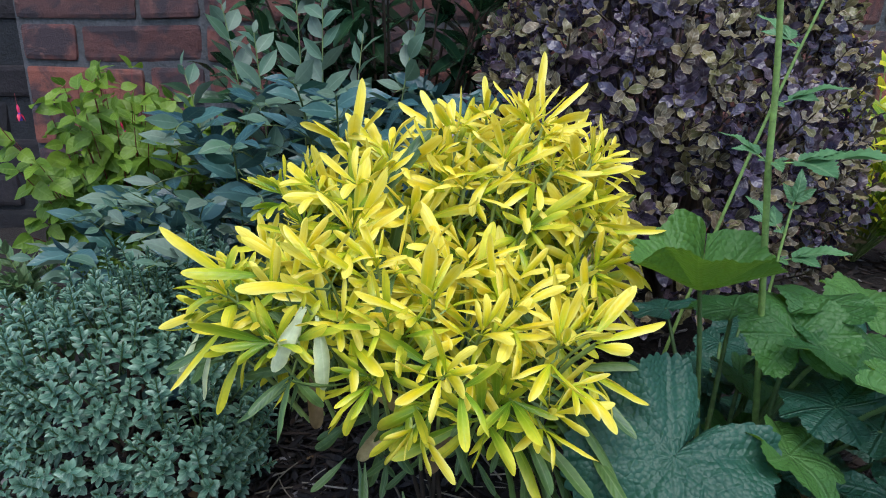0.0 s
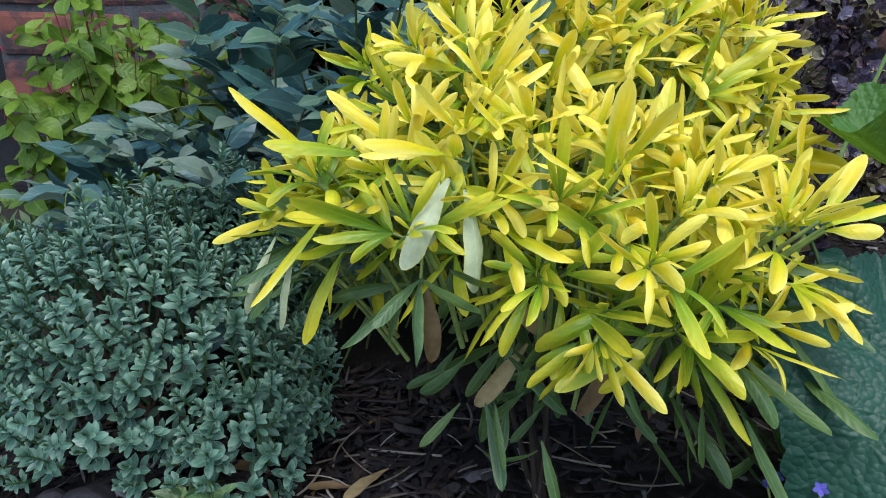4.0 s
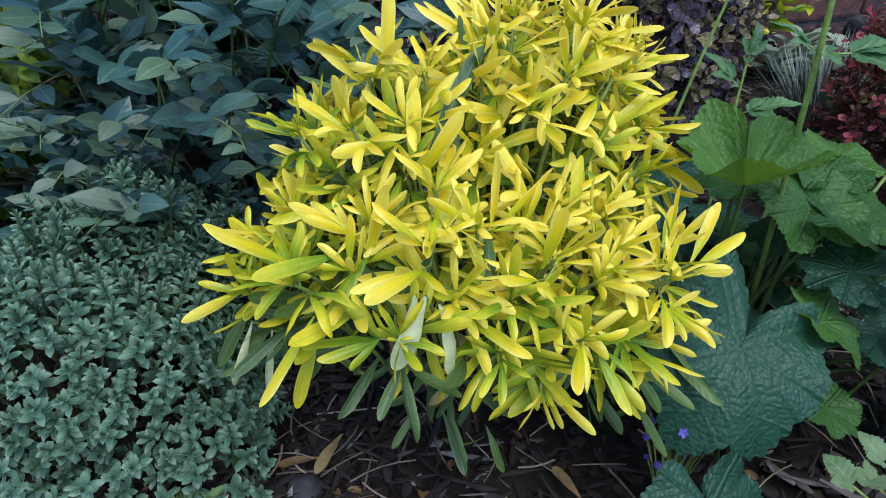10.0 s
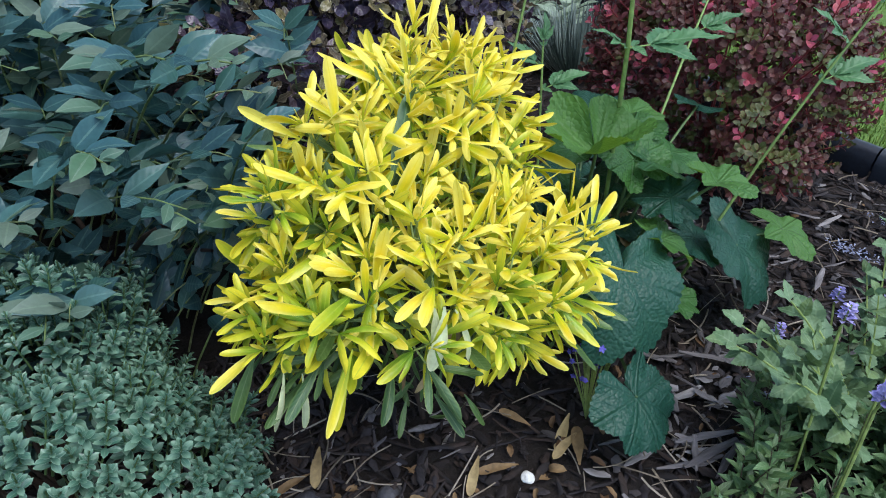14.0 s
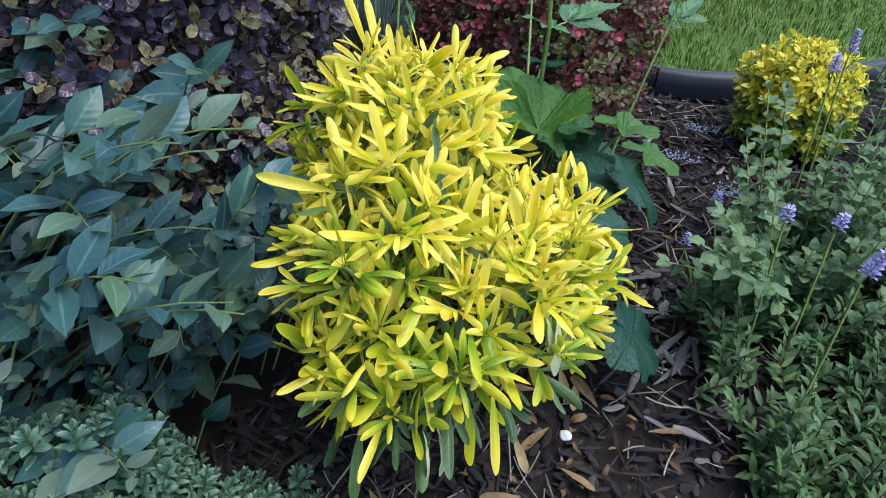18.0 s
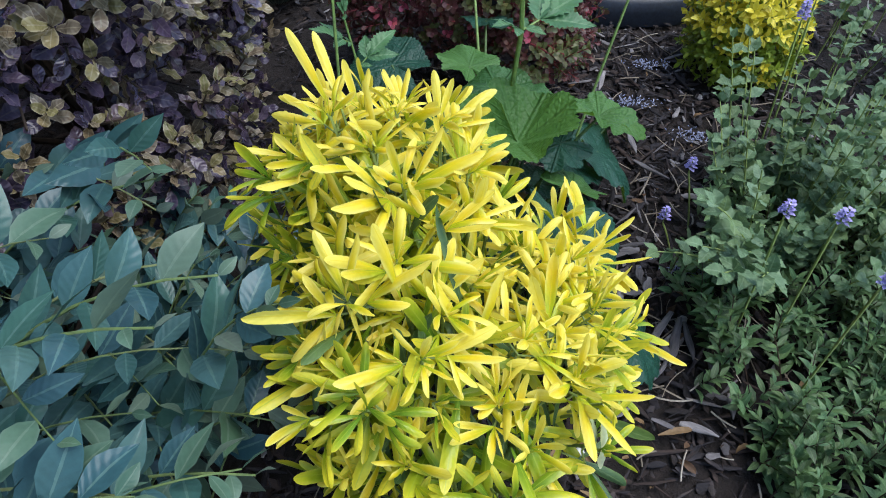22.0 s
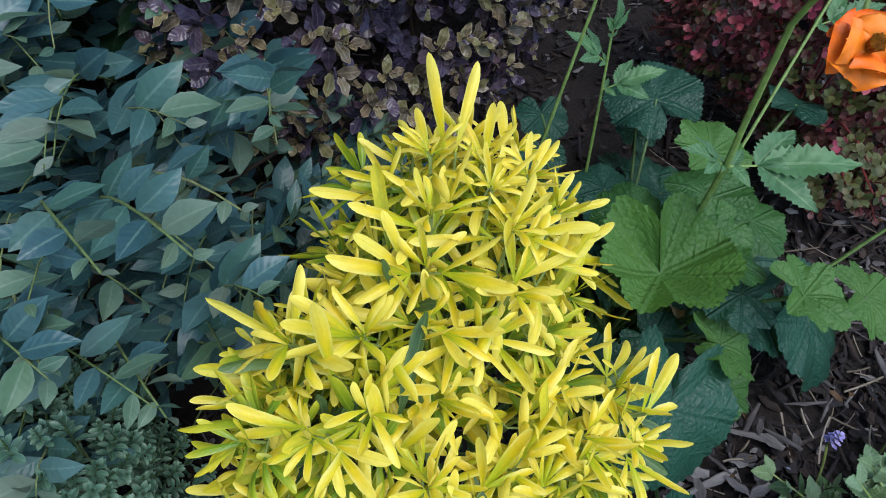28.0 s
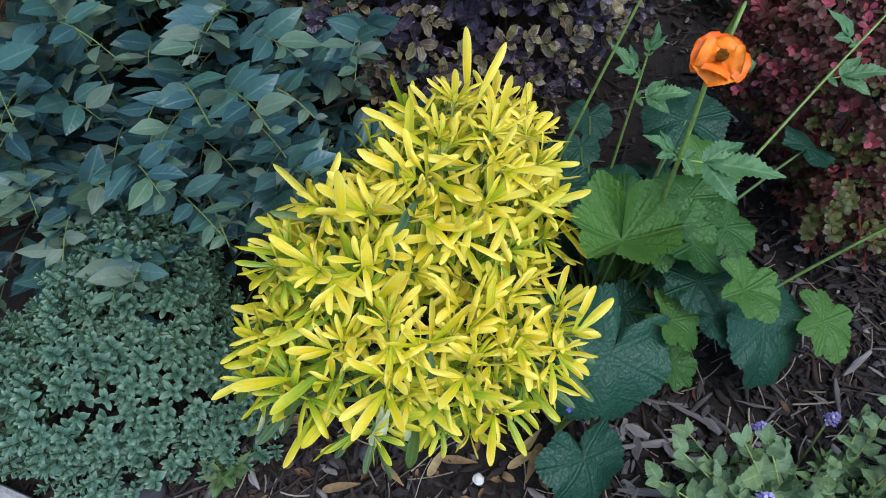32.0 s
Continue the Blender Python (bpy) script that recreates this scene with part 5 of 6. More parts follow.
def heap(owner, lobes, gap, count, variants, singles, sizes=(0.8, 1.2), up=0.5, low=-0.4, sink=0.01, extra=(), high=None, top=9.0):
    """A shrub's skin of sprigs: some with single leaves as parts, the rest joined."""
    rest = Batch()
    pts = dome_points(lobes, gap, count, low, 24000)
    pts.sort(key=lambda s: s[0][0] + 0.4 * s[0][1] - 0.5 * s[0][2])
    for k, (p, n) in enumerate(pts):
        way = unit(np.array(n) + np.array((R(-0.4, 0.4), R(-0.4, 0.4), R(0, 2 * up))))
        m = z_to(way, np.array(p) - way * sink * R(0.2, 3.0), R(0, 6.28), R(*sizes))
        if k % 3 == 0 and k < singles * 3:
            variants[k // 3 % len(variants)].split(owner, m)
        else:
            pool = high if p[2] > top + R(-0.04, 0.04) else variants
            pool[k % len(pool)].join(rest, m)
    for p, way, v in extra:
        root = np.array(lobes[0][0]) * (1, 1, 0.3)
        part("branch", Batch().add(tube(bend(root, p, 0.02, 6), np.linspace(0.002, 0.0008, 6), 5), I4, variants[0].key), owner)
        for s in (1.0, 0.86, 0.72):
            variants[v].split(owner, z_to(unit(way), root + (np.array(p) - root) * s, R(0, 6), 1.1))
    for k, (p, n) in enumerate(dome_points([(c, tuple(0.78 * q for q in r)) for c, r in lobes], gap * 1.15, count // 2, low, 12000)):
        variants[0].join(rest, z_to(unit(np.array(n) + RNG.normal(size=3) * 0.4), p, R(0, 6.28), 1.1))
    for k, (p, n) in enumerate(dome_points([(c, tuple(0.55 * q for q in r)) for c, r in lobes], gap * 1.4, count // 3, low, 8000)):
        variants[2 % len(variants)].join(rest, z_to(unit(np.array(n) + RNG.normal(size=3) * 0.6), p, R(0, 6.28), 1.3))
    part("foliage", rest, owner, kind="stuff")


berberis = thing("red_berberis", (0.62, 0.50, 0), "dark red berberis with pinkish young shoot tips", "shrub")
red_mix = small_sprig(("berberis", "berberis"), 10, 0.0118, 0.0074, "obovate", "red_stem", 0.034)
red_tip = small_sprig(("berberis", "pink"), 9, 0.0135, 0.0084, "obovate", "red_stem", 0.036)
green_mix = small_sprig(("berberis_green", "berberis"), 10, 0.0110, 0.0066, "obovate", "red_stem", 0.03)
green_low = small_sprig(("berberis_green", "berberis_green"), 11, 0.0100, 0.0062, "obovate", "red_stem", 0.03)
heap(berberis, [((0.635, 0.50, 0.15), (0.12, 0.15, 0.15)), ((0.585, 0.42, 0.09), (0.075, 0.085, 0.08)), ((0.655, 0.44, 0.17), (0.10, 0.12, 0.13)), ((0.62, 0.60, 0.16), (0.11, 0.09, 0.15))], 0.0165, 1050,
     [red_mix, green_low, green_mix, green_low, green_mix], 22, sink=0.014,
     extra=(((0.449, 0.372, 0.146), (-0.5, -0.4, 0.7), 1), ((0.435, 0.373, 0.200), (-0.5, -0.3, 0.8), 1), ((0.47, 0.40, 0.10), (-0.6, -0.3, 0.6), 1), ((0.50, 0.36, 0.12), (-0.2, -0.7, 0.6), 1), ((0.66, 0.31, 0.20), (0.3, -0.7, 0.8), 1), ((0.70, 0.33, 0.24), (0.3, -0.6, 0.9), 1)), high=[red_tip, red_mix, green_mix, red_mix, red_tip, red_tip], top=0.16)
for k in range(20):
    part("branch", Batch().add(tube(bend((0.61 + R(-0.02, 0.02), 0.49, -0.01), (0.61 + R(-0.12, 0.12), 0.49 + R(-0.13, 0.13), R(0.12, 0.27)), 0.02, 6), np.linspace(0.003, 0.001, 6), 5), I4, "red_stem"), berberis)

# ---- golden euonymus ----
euonymus = thing("golden_euonymus", (0.68, 0.09, 0), "rounded bright yellow small-leaved shrub by the edging", "shrub")
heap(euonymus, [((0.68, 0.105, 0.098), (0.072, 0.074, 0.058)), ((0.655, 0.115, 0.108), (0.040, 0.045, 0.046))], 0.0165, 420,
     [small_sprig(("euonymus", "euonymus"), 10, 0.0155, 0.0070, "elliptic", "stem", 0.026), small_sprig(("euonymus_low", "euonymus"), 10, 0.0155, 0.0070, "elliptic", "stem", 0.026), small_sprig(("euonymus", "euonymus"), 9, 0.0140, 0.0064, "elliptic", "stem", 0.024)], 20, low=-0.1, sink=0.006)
# Lower skin greener: variegated leaves, and the shading below put into their colour.
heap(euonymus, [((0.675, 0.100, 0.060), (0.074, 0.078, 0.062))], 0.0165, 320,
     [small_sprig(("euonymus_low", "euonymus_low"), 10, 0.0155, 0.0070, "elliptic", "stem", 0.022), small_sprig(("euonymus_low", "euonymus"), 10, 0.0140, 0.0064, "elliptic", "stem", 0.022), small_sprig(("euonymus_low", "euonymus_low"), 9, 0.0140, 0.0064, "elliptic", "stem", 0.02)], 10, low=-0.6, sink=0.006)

# ---- catmint ----
cat_set = leaf_set(("catmint",), "ovate", 0.62, (0.2, 0.3, 0.25), (0.4, 0.7, 0.2), nu=19, wave=0.05, teeth=0.09)
cov_set = leaf_set(("cover",), "lance", 0.34, (0.2, 0.3, 0.25), (0.4, 0.7, 0.2))


def flower_spike(ln):
    b = Batch()
    b.add(tube([(0, 0, 0), (0, 0, ln)], 0.0008, 4), I4, "stem")
    n = int(ln * 1500)
    for i in range(n):
        fr = i / n
        th = i * 2.4
        rr = 0.0035 * (1.1 - 0.6 * fr)
        at = (rr * math.cos(th) * 0.4, rr * math.sin(th) * 0.4, ln * (0.25 + 0.75 * fr))
        b.add(leaf(0.0062 * (1.15 - 0.5 * fr), 0.0042, "obovate", 0.4, 0.5, nu=4, nv=3), aim(at, (math.cos(th), math.sin(th), 0.5), (0, 0, 1), R(-0.5, 0.5)), "lavender")
    return b


spikes = [flower_spike(x).mesh("flower_spike") for x in (0.028, 0.020, 0.036)]
loose = Batch()
catmint = thing("catmint", (0.27, 0.14, 0), "grey-green catmint with small lavender flower spikes", "flowering plant")
rest = Batch()
for k in range(62):
    tx, ty = 0.30 + R(-0.14, 0.20), 0.09 + R(-0.16, 0.13)
    tz = 0.145 + R(-0.06, 0.05)
    leafy_branch(catmint, (0.29 + 0.55 * (tx - 0.29), 0.10 + 0.55 * (ty - 0.10), 0.0), (tx, ty, tz), 0.01, 8, 0.0175, cat_set, 0.5, ("catmint", "catmint"), rest, k < 24, "stem", 0.0014, tipset=False, pairs=True, open_=1.15)
for p, way, i in (((0.155, 0.143, 0.205), (0.0, -0.1, 1), 1), ((0.166, 0.180, 0.195), (0.1, 0, 1), 1), ((0.458, 0.112, 0.235), (0.1, 0, 1), 2), ((0.44, 0.125, 0.222), (-0.1, 0.1, 1), 0), ((0.08, 0.135, 0.215), (-0.1, -0.1, 1), 2), ((0.43, 0.02, 0.23), (0.2, 0, 1), 2), ((0.335, 0.215, 0.09), (0, 0, 1), 1), ((0.28, 0.24, 0.06), (0.2, 0, 1), 1)):
    root = (p[0] * 0.9 + 0.02, p[1] * 0.9, 0)
    st = part("flower_stem", Batch().add(tube(bend(root, p, 0.005, 6), 0.0012, 5), I4, "stem"), catmint)
    part("flower_spike", spikes[i], st, z_to(unit(way), p, R(0, 6), 1.0), "lavender flower spike")
part("foliage", rest, catmint, kind="stuff")
# its loose outer stems towards the edging
for k in range(64):
    tx, ty = R(0.38, 0.80), R(-0.34, 0.0)
    if lawn_side(tx, ty) > -0.06 or (tx > 0.56 and ty > -0.02):
        continue
    leafy_branch(catmint, (tx + R(-0.04, 0.04), ty + R(-0.04, 0.04), 0.0), (tx, ty, R(0.10, 0.22)), 0.01, 8, 0.0165, cat_set, 0.5, ("catmint", "catmint"), loose, False, "stem", 0.0012, tipset=False, pairs=True, open_=1.15)
part("foliage", loose, catmint, kind="stuff")
# catmint sprigs that lean forward over the mulch
for tip in ((0.116, 0.228, 0.226 - 0.05), (0.153, 0.239, 0.165), (0.203, 0.225, 0.17), (0.17, 0.20, 0.15), (0.24, 0.22, 0.14), (0.20, 0.26, 0.10), (0.13, 0.19, 0.16)):
    leafy_branch(catmint, (0.24, 0.12, 0.0), tip, 0.02, 7, 0.021, cat_set, 0.5, ("catmint", "catmint"), rest, True, "stem", 0.0015, tipset=False, pairs=True, open_=1.1)

# ---- low leafy cover plant in front of it ----
cover = thing("low_leafy_plant", (0.15, 0.02, 0), "low spreading plant of small dark green pointed leaves", "plant")
rest = Batch()
for k in range(520):
    tx, ty = R(-0.04, 0.42), R(-0.16, 0.23)
    if ty > 0.25 - 0.5 * abs(tx - 0.20) or (tx < 0.02 and ty > 0.16):
        continue
    leafy_branch(cover, (tx + R(-0.03, 0.03), ty + R(-0.03, 0.03), 0.0), (tx, ty, R(0.035, 0.095)), 0.005, 7, 0.0165, cov_set, 0.4, ("cover", "cover"), rest, k % 12 == 0, "brown_stem", 0.0009, tipset=False, pairs=True, open_=1.05)
part("foliage", rest, cover, kind="stuff")

# ---- grey grass tuft, rosettes and small blue flowers ----
tuft = thing("grey_grass_tuft", (0.80, 0.87, 0), "tuft of thin grey-green grassy blades", "grass")
tb = Batch()
for k in range(460):
    th, lay = R(0, 6.28), 1.5 * R(0, 1) ** 0.8
    tb.add(leaf(R(0.10, 0.165), 0.0030, "lance", 0.3, R(0.1, 0.5), nu=6, nv=3), aim((0.80 + 0.03 * math.cos(th), 0.87 + 0.03 * math.sin(th), 0.0), (math.cos(th) * lay, math.sin(th) * lay, 1.0), (math.cos(th), math.sin(th), 0.3)), "tuft")
part("grass", tb, tuft, kind="stuff")
for at, sc in (((0.93, 1.02, 0.0), 1.5), ((1.02, 1.06, 0.0), 1.6), ((0.88, 1.10, 0.0), 1.4), ((0.99, 1.15, 0.0), 1.5)):
    ros = thing("pale_rosette", at, "pale grey-green leafy rosette in the mulch", "plant", "pale rosettes")
    for i in range(16):
        th = i * 2.4
        rise = 0.25 + 0.06 * i
        part("leaf", one(leaf(0.045 * sc, 0.018 * sc, "obovate", 0.25, 0.5), "sage", "leaf"), ros, aim((at[0], at[1], 0.01 + 0.002 * i), (math.cos(th), math.sin(th), rise), (0, 0, 1)))


def floret(key):
    b = Batch()
    for i in range(5):
        th = i * 1.257
        b.add(leaf(0.007, 0.005, "obovate", 0.2, 0.2, nu=4, nv=3), aim((0, 0, 0), (math.cos(th), math.sin(th), 0.25), (0, 0, 1)), key)
    return b.mesh("flower")


vio = floret("violet")
lob = thing("blue_lobelia", (0.115, 0.335, 0), "small violet-blue flowers under the golden shrub", "flower", "blue lobelias")
for i in range(34):
    p = np.array((0.118 + R(-0.022, 0.022), 0.340 + R(-0.015, 0.015), R(0.06, 0.115)))
    st = part("stalk", Batch().add(tube(bend((0.115, 0.335, 0.0), p, 0.005, 4), 0.0006, 4), I4, "stem"), lob)
    part("flower", vio, st, z_to(unit((R(-0.6, 0.3), R(-1, 0), 0.8)), p, R(0, 6), R(0.40, 0.65)))
lob2 = thing("blue_lobelia", (-0.47, 0.62, 0), "small leafy plant with violet-blue flowers beside the hebe", "flower", "blue lobelias")
rest = Batch()
for i in range(16):
    p = np.array((-0.47 + R(-0.05, 0.03), 0.62 + R(-0.05, 0.06), R(0.05, 0.13)))
    leafy_branch(lob2, (-0.47, 0.62, 0.0), tuple(p), 0.01, 5, 0.022, cov_set, 0.4, ("cover", "cover"), rest, True, "stem", 0.0008, tipset=False, pairs=True)
    if i % 2:
        part("flower", vio, lob2, z_to(unit((R(-0.5, 0.5), -0.7, 0.6)), p + (0, 0, 0.008), R(0, 6), 0.7))

# ---- small leafy seedlings by the wall ----
seed = thing("leafy_seedling", (-0.57, 0.90, 0), "small dark green ferny seedling by the wall", "plant")
rest = Batch()
for i in range(12):
    leafy_branch(seed, (-0.57, 0.90, 0.0), (-0.57 + R(-0.07, 0.05), 0.89 + R(-0.08, 0.06), R(0.04, 0.14)), 0.01, 7, 0.028, cov_set, 0.4, ("cover", "cover"), rest, True, "stem", 0.001, tipset=False, pairs=True)
weed = thing("leafy_seedling", (-0.215, 0.445, 0), "small green seedling in the bark mulch", "plant")
for i in range(4):
    leafy_branch(weed, (-0.215, 0.445, 0.0), (-0.215 + R(-0.03, 0.03), 0.445 + R(-0.02, 0.02), R(0.015, 0.04)), 0.004, 4, 0.020, cov_set, 0.4, ("cover", "cover"), rest, True, "stem", 0.0008, tipset=False, pairs=True)
# golden-leaved shrub by the wall, beyond the pittosporum
gold2 = thing("yellow_green_shrub", (0.78, 1.17, 0), "yellow-green leafy shrub by the wall", "shrub")
rest = Batch()
fx = leaf_set(("lime", "gold"), "lance", 0.3)
for i in range(40):
    leafy_branch(gold2, (0.78, 1.17, 0.0), (0.77 + R(-0.13, 0.22), 1.13 + R(-0.13, 0.08), R(0.12, 0.44)), 0.02, 8, 0.05, fx, 0.3, ("lime", "gold"), rest, i < 12, "stem", 0.0018)
part("foliage", rest, gold2, kind="stuff")

# ---- bark mulch ----
def chip(ln, wd, th):
    """A splintered flake of bark."""
    n, k = 5, 6
    s = np.linspace(0, 1, n)
    w = wd / 2 * (0.35 + 0.65 * np.sin(np.pi * (0.10 + 0.8 * s))) * (1 + 0.35 * RNG.uniform(-1, 1, n))
    w[-1] *= 0.4
    ox = wd * 0.12 * RNG.uniform(-1, 1, n)
    z = th * RNG.uniform(-0.3, 0.3, n)
    prof_x, prof_z = np.array([-1, -0.7, 0.7, 1, 0.0, -1]), np.array([0, 0.48, 0.40, 0, -0.4, 0])
    v = np.stack([ox[:, None] + w[:, None] * prof_x, np.repeat(((s - 0.5) * ln)[:, None], k, 1), z[:, None] + th * prof_z[None] * (1 + 0.4 * RNG.uniform(-1, 1, (n, 1)))], -1).reshape(-1, 3)
    uv = np.stack([np.repeat(s, k), np.tile(np.linspace(0, 1, k), n)], 1)
    return v, grid_faces(n, k), uv


chips = [chip(ln, wd, th) for ln, wd, th in ((0.030, 0.009, 0.002), (0.045, 0.004, 0.002), (0.020, 0.011, 0.002), (0.014, 0.007, 0.002), (0.060, 0.007, 0.003), (0.028, 0.0025, 0.0015), (0.018, 0.013, 0.0025), (0.034, 0.010, 0.002))]
bark_me = [one(c, "bark", "bark_chip") for c in chips]
grey_me = [one(c, "grey_chip", "bark_chip") for c in chips]
WORLD["ground"] = I4
far = Batch()
single = 0
for k in range(16800):
    x, y = (R(-0.25, 0.75), R(0.0, 0.62)) if k % 2 else ((R(0.35, 1.1), R(-0.4, 0.4)) if k % 4 else (R(-0.75, 1.25), R(-0.45, 1.26)))
    if k % 6 == 3:
        x, y = R(0.2, 1.12), R(0.55, 1.24)
    if k % 6 == 0:
        x, y = R(-0.6, -0.05), R(0.32, 0.64)
    if lawn_side(x, y) > -0.015:
        continue
    i = int(RNG.integers(8))
    m = Matrix.Translation((x, y, height(x, y) + R(0.001, 0.011))) @ Euler((R(-0.3, 0.3), R(-0.5, 0.5), R(0, 6.28))).to_matrix().to_4x4() @ Matrix.Scale(R(0.3, 0.9), 4)
    grey = R(0, 1) < (0.10 if x > 0.12 else 0.05)
    if single < 300 and -0.12 < x < 0.45 and 0.18 < y < 0.5 and k % 3:
        part("bark_chip", (grey_me if grey else bark_me)[i], ground, m)
        single += 1
    else:
        far.add(chips[i], m, "grey_chip" if grey else "bark")
part("bark_mulch", far, ground, I4, "dark brown bark mulch", kind="stuff")
# dry stalks and fibres strewn over it
straw = Batch()
for k in range(420):
    x, y, th, ln = R(-0.2, 0.75), R(0.0, 0.55), R(0, 6.28), R(0.012, 0.06)
    if lawn_side(x, y) > -0.03:
        continue
    q = np.array((x, y, height(x, y) + R(0.008, 0.016)))
    e = np.array((math.cos(th), math.sin(th), R(-0.05, 0.12))) * ln
    straw.add(tube(bend(q, q + e, R(-0.1, 0.1) * ln, 5, (-math.sin(th), math.cos(th), 0.2)), R(0.0004, 0.0011), 4), I4, "straw")
part("dry_stalks", straw, ground, I4, "thin dry stalks and fibres", kind="stuff")
# curled scraps of dry leaf
scraps = [leaf(0.020, 0.007, "lance", 0.5, c, tw, 0.10, nu=7, nv=5) for c, tw in ((1.2, 0.8), (0.5, -0.9), (2.0, 0.4))]
litter = Batch()
for k in range(130):
    x, y = (R(-0.20, 0.20), R(0.22, 0.44)) if k % 2 else (R(-0.4, 0.7), R(0.1, 0.6))
    if lawn_side(x, y) > -0.03:
        continue
    litter.add(scraps[k % 3], Matrix.Translation((x, y, height(x, y) + R(0.008, 0.014))) @ Euler((R(-0.4, 0.4), R(-0.6, 0.6), R(0, 6.28))).to_matrix().to_4x4() @ Matrix.Scale(R(0.4, 1.2), 4), "scrap")
part("leaf_litter", litter, ground, I4, "curled brown scraps of dry leaf", kind="stuff")
# large pale splinters and fallen leaves
for x, y, rz, sc, i in ((0.235, 0.315, 60, 1.5, 1), (0.26, 0.285, 40, 1.6, 4), (0.22, 0.33, 20, 1.2, 0), (0.10, 0.27, 80, 1.4, 7), (0.52, 0.26, 70, 1.2, 1), (0.60, 0.33, 30, 1.0, 4), (0.19, 0.285, 75, 1.7, 4), (0.215, 0.265, 15, 1.2, 0), (0.15, 0.255, 100, 1.3, 1), (0.285, 0.31, 130, 1.2, 7), (0.33, 0.27, 55, 1.4, 1), (0.06, 0.285, 35, 1.1, 0), (0.42, 0.235, 140, 1.3, 4), (0.125, 0.235, 60, 1.4, 4)):
    part("bark_chip", grey_me[i], ground, Matrix.Translation((x, y, height(x, y) + 0.014)) @ Euler((0.1, 0.1, radians(rz))).to_matrix().to_4x4() @ Matrix.Scale(0.72 * sc, 4), "pale weathered wood splinter")
flakes = [one(chip(ln, wd, 0.003), "grey_chip", "bark_chip") for ln, wd in ((0.050, 0.011), (0.038, 0.014), (0.062, 0.009), (0.030, 0.013))]
for k in range(46):
    x, y = (R(0.15, 0.32), R(0.245, 0.345)) if k % 2 else (R(0.04, 0.44), R(0.17, 0.33))
    part("bark_chip", flakes[k % 4], ground, Matrix.Translation((x, y, height(x, y) + R(0.010, 0.018))) @ Euler((R(-0.2, 0.2), R(-0.35, 0.35), R(0, 3.14))).to_matrix().to_4x4() @ Matrix.Scale(R(0.3, 0.75), 4), "pale weathered flake of bark")
for x, y, rz, sc in ((0.150, 0.226, 75, 1.1), (0.152, 0.212, 95, 0.8), (0.165, 0.240, 60, 1.0), (0.140, 0.236, 120, 0.7), (0.60, 0.30, 80, 0.9), (0.47, 0.26, 100, 0.9)):
    part("bark_chip", flakes[2], ground, Matrix.Translation((x, y, height(x, y) + 0.019)) @ Euler((0.05, 0.15, radians(rz))).to_matrix().to_4x4() @ Matrix.Scale(sc, 4), "pale weathered wood splinter")
fallen = one(leaf(0.044, 0.010, "oblanceolate", 0.3, 0.25, 0.3, 0.05), "dead_leaf", "fallen_leaf")
for x, y, rz, sc in ((0.10, 0.345, 110, 1.0), (0.085, 0.325, 95, 0.9), (0.02, 0.34, 60, 0.9), (-0.06, 0.35, 20, 0.8), (0.055, 0.30, -50, 1.1), (-0.02, 0.32, 160, 0.8), (0.06, 0.36, 10, 0.8), (-0.10, 0.37, 75, 0.9), (0.12, 0.33, 140, 0.7), (0.0, 0.37, 120, 0.9), (0.04, 0.25, 200, 0.8), (-0.177, 0.473, 60, 0.9), (-0.099, 0.476, 140, 1.0), (-0.34, 0.49, 30, 0.8), (-0.12, 0.46, 80, 0.8)):
    solo("fallen_leaf", fallen, Matrix.Translation((x, y, height(x, y) + 0.016)) @ Euler((R(-0.12, 0.12), R(-0.3, 0.3), radians(rz))).to_matrix().to_4x4() @ Matrix.Scale(sc, 4), "dry yellow-brown leaf lying on the mulch", "leaf", "fallen leaves")
peb = bmesh.new()
bmesh.ops.create_icosphere(peb, subdivisions=3, radius=0.006)
for v in peb.verts:
    v.co *= 1 + 0.25 * noise.noise(v.co * 180)
    v.co.z *= 0.8
pm = bpy.data.meshes.new("pebble")
peb.to_mesh(pm)
peb.free()
pm.materials.append(M["pebble"])
solo("pebble", pm, pose(0.012, 0.323, 0.020), "small white pebble on the mulch", "pebble")
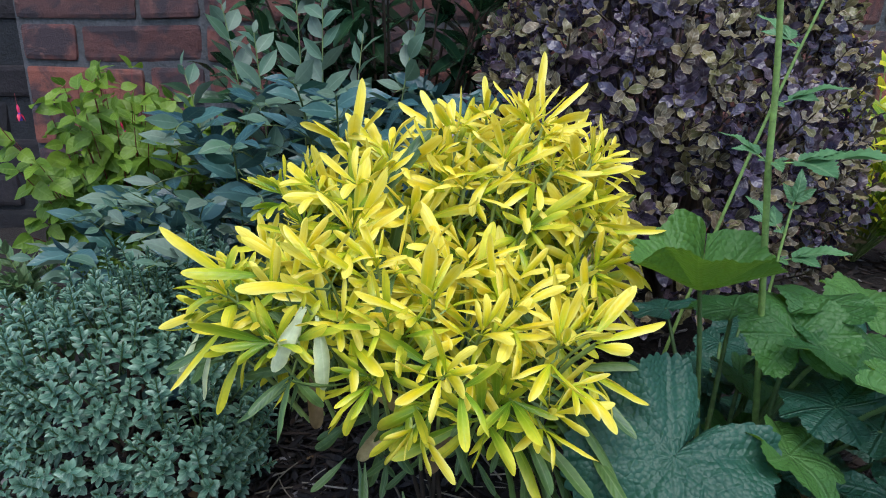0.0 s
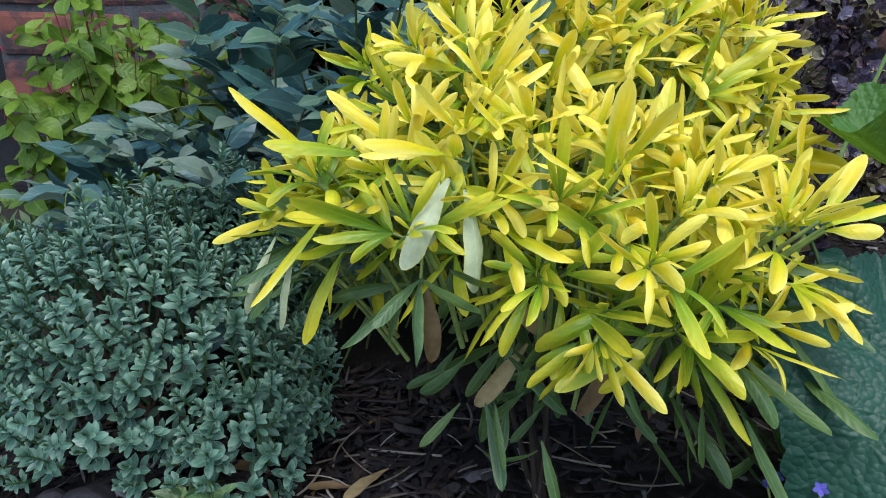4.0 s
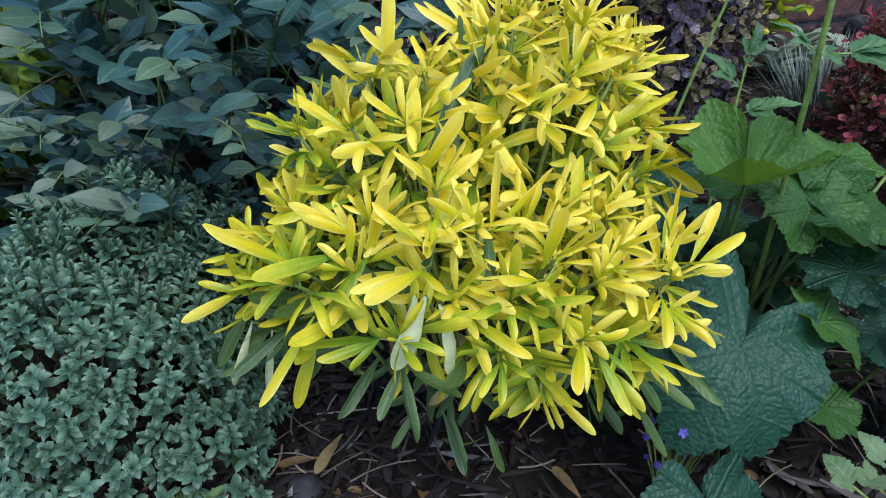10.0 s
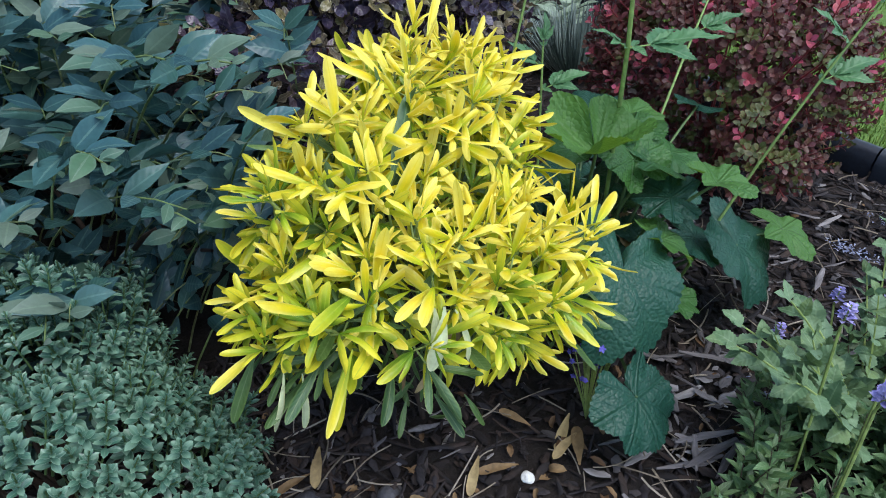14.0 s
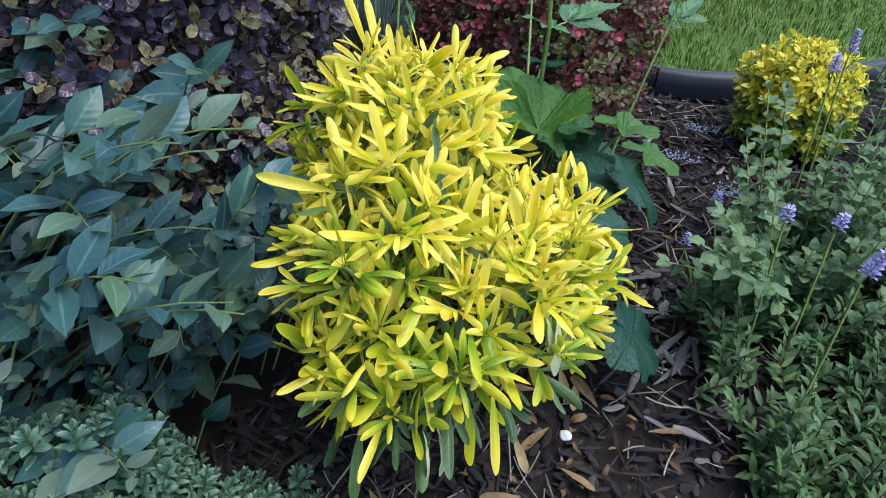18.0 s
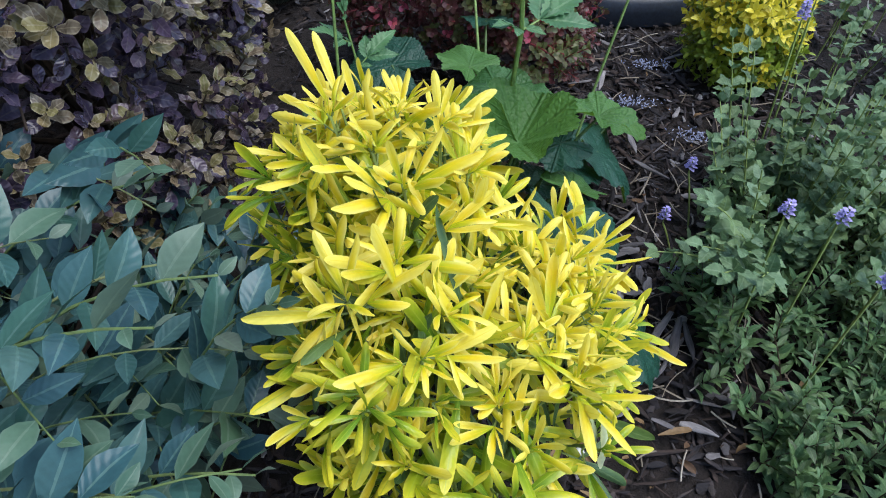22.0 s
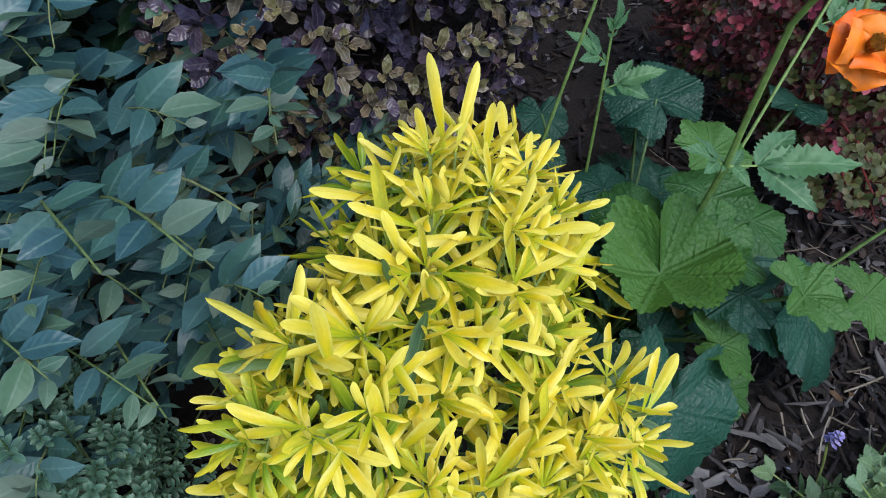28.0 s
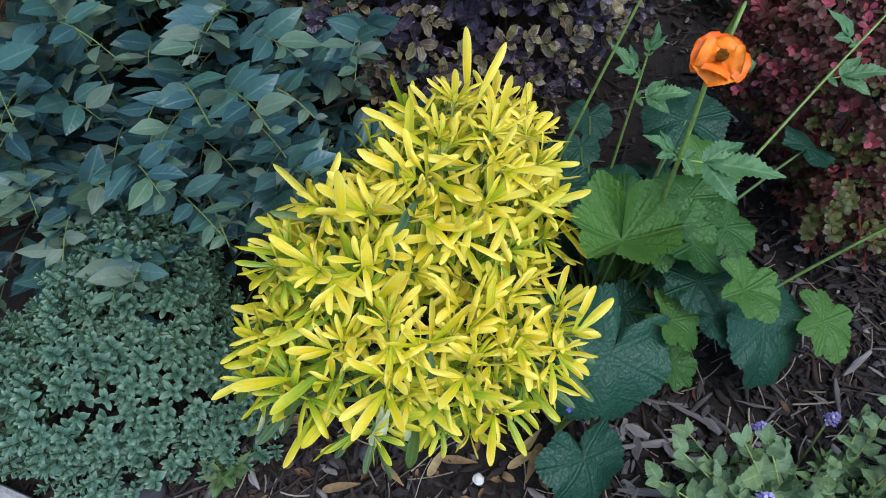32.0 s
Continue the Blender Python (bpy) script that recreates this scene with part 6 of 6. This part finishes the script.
# dark stones among the bark
for x, y, rr in ((-0.298, 0.455, 0.018), (-0.136, 0.445, 0.013), (-0.33, 0.47, 0.011), (-0.08, 0.40, 0.010)):
    bm = bmesh.new()
    bmesh.ops.create_icosphere(bm, subdivisions=3, radius=rr)
    for v in bm.verts:
        v.co *= 1 + 0.35 * noise.noise(v.co * 70 + Vector((x * 50, y * 50, 0)))
        v.co.z *= 0.7
    for f in bm.faces:
        f.smooth = True
    sm = bpy.data.meshes.new("stone")
    bm.to_mesh(sm)
    bm.free()
    sm.materials.append(M["stone"])
    solo("stone", sm, pose(x, y, height(x, y) + rr * 0.45), "dark rounded stone lying in the bark mulch", "stone", "stones")
# faded flower fluff lying on the mulch
fb = [Batch() for _ in range(4)]
for b, (x, y) in zip(fb, ((0.498, 0.172), (0.651, 0.230), (0.560, 0.258), (0.249, 0.200))):
    for i in range(120):
        d = unit(RNG.normal(size=3))
        b.add(leaf(R(0.003, 0.0055), 0.0020, "obovate", 0.4, 0.6, nu=4, nv=3), aim((float(RNG.normal()) * 0.005 + 0.004 * math.sin(i), float(RNG.normal()) * 0.017, 0.012 + 0.006 * abs(d[2])), (d[0], d[1], abs(d[2])), (0, 0, 1)), "dry_bloom")
    solo("faded_blossom", b, pose(x, y, height(x, y) + 0.004), "grey-lavender faded blossom fallen on the mulch", "blossom", "faded blossoms", "stuff")

# ---- bricks ----
brick_me = [block("brick", "brick", -0.1075, 0.1075, -0.012, 0.012, -0.0325, 0.0325, bevel=0.010, jig=0.0045) for _ in range(8)]
head_me = [block("brick", "brick", -0.051, 0.051, -0.012, 0.012, -0.0325, 0.0325, bevel=0.010, jig=0.0045) for _ in range(5)]
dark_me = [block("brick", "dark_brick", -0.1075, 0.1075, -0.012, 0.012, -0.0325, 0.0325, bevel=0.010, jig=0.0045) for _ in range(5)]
for row in range(16):
    z = 0.006 + 0.075 * row
    x = -0.755
    i = 0
    while x < 1.7:
        header = (i + row) % 2 == 1
        w = 0.102 if header else 0.215
        me = (head_me if header else brick_me)[int(RNG.integers(5))]
        part("brick", me, wall, pose(x + w / 2 + 0.002, WALL_Y + R(-0.002, 0.002), z, R(-0.5, 0.5), R(-0.4, 0.4), R(-0.6, 0.6)))
        x += w + 0.010
        i += 1
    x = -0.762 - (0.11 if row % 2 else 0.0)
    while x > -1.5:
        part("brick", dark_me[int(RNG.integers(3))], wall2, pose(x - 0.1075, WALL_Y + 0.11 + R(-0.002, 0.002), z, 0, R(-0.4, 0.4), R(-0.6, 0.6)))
        x -= 0.225
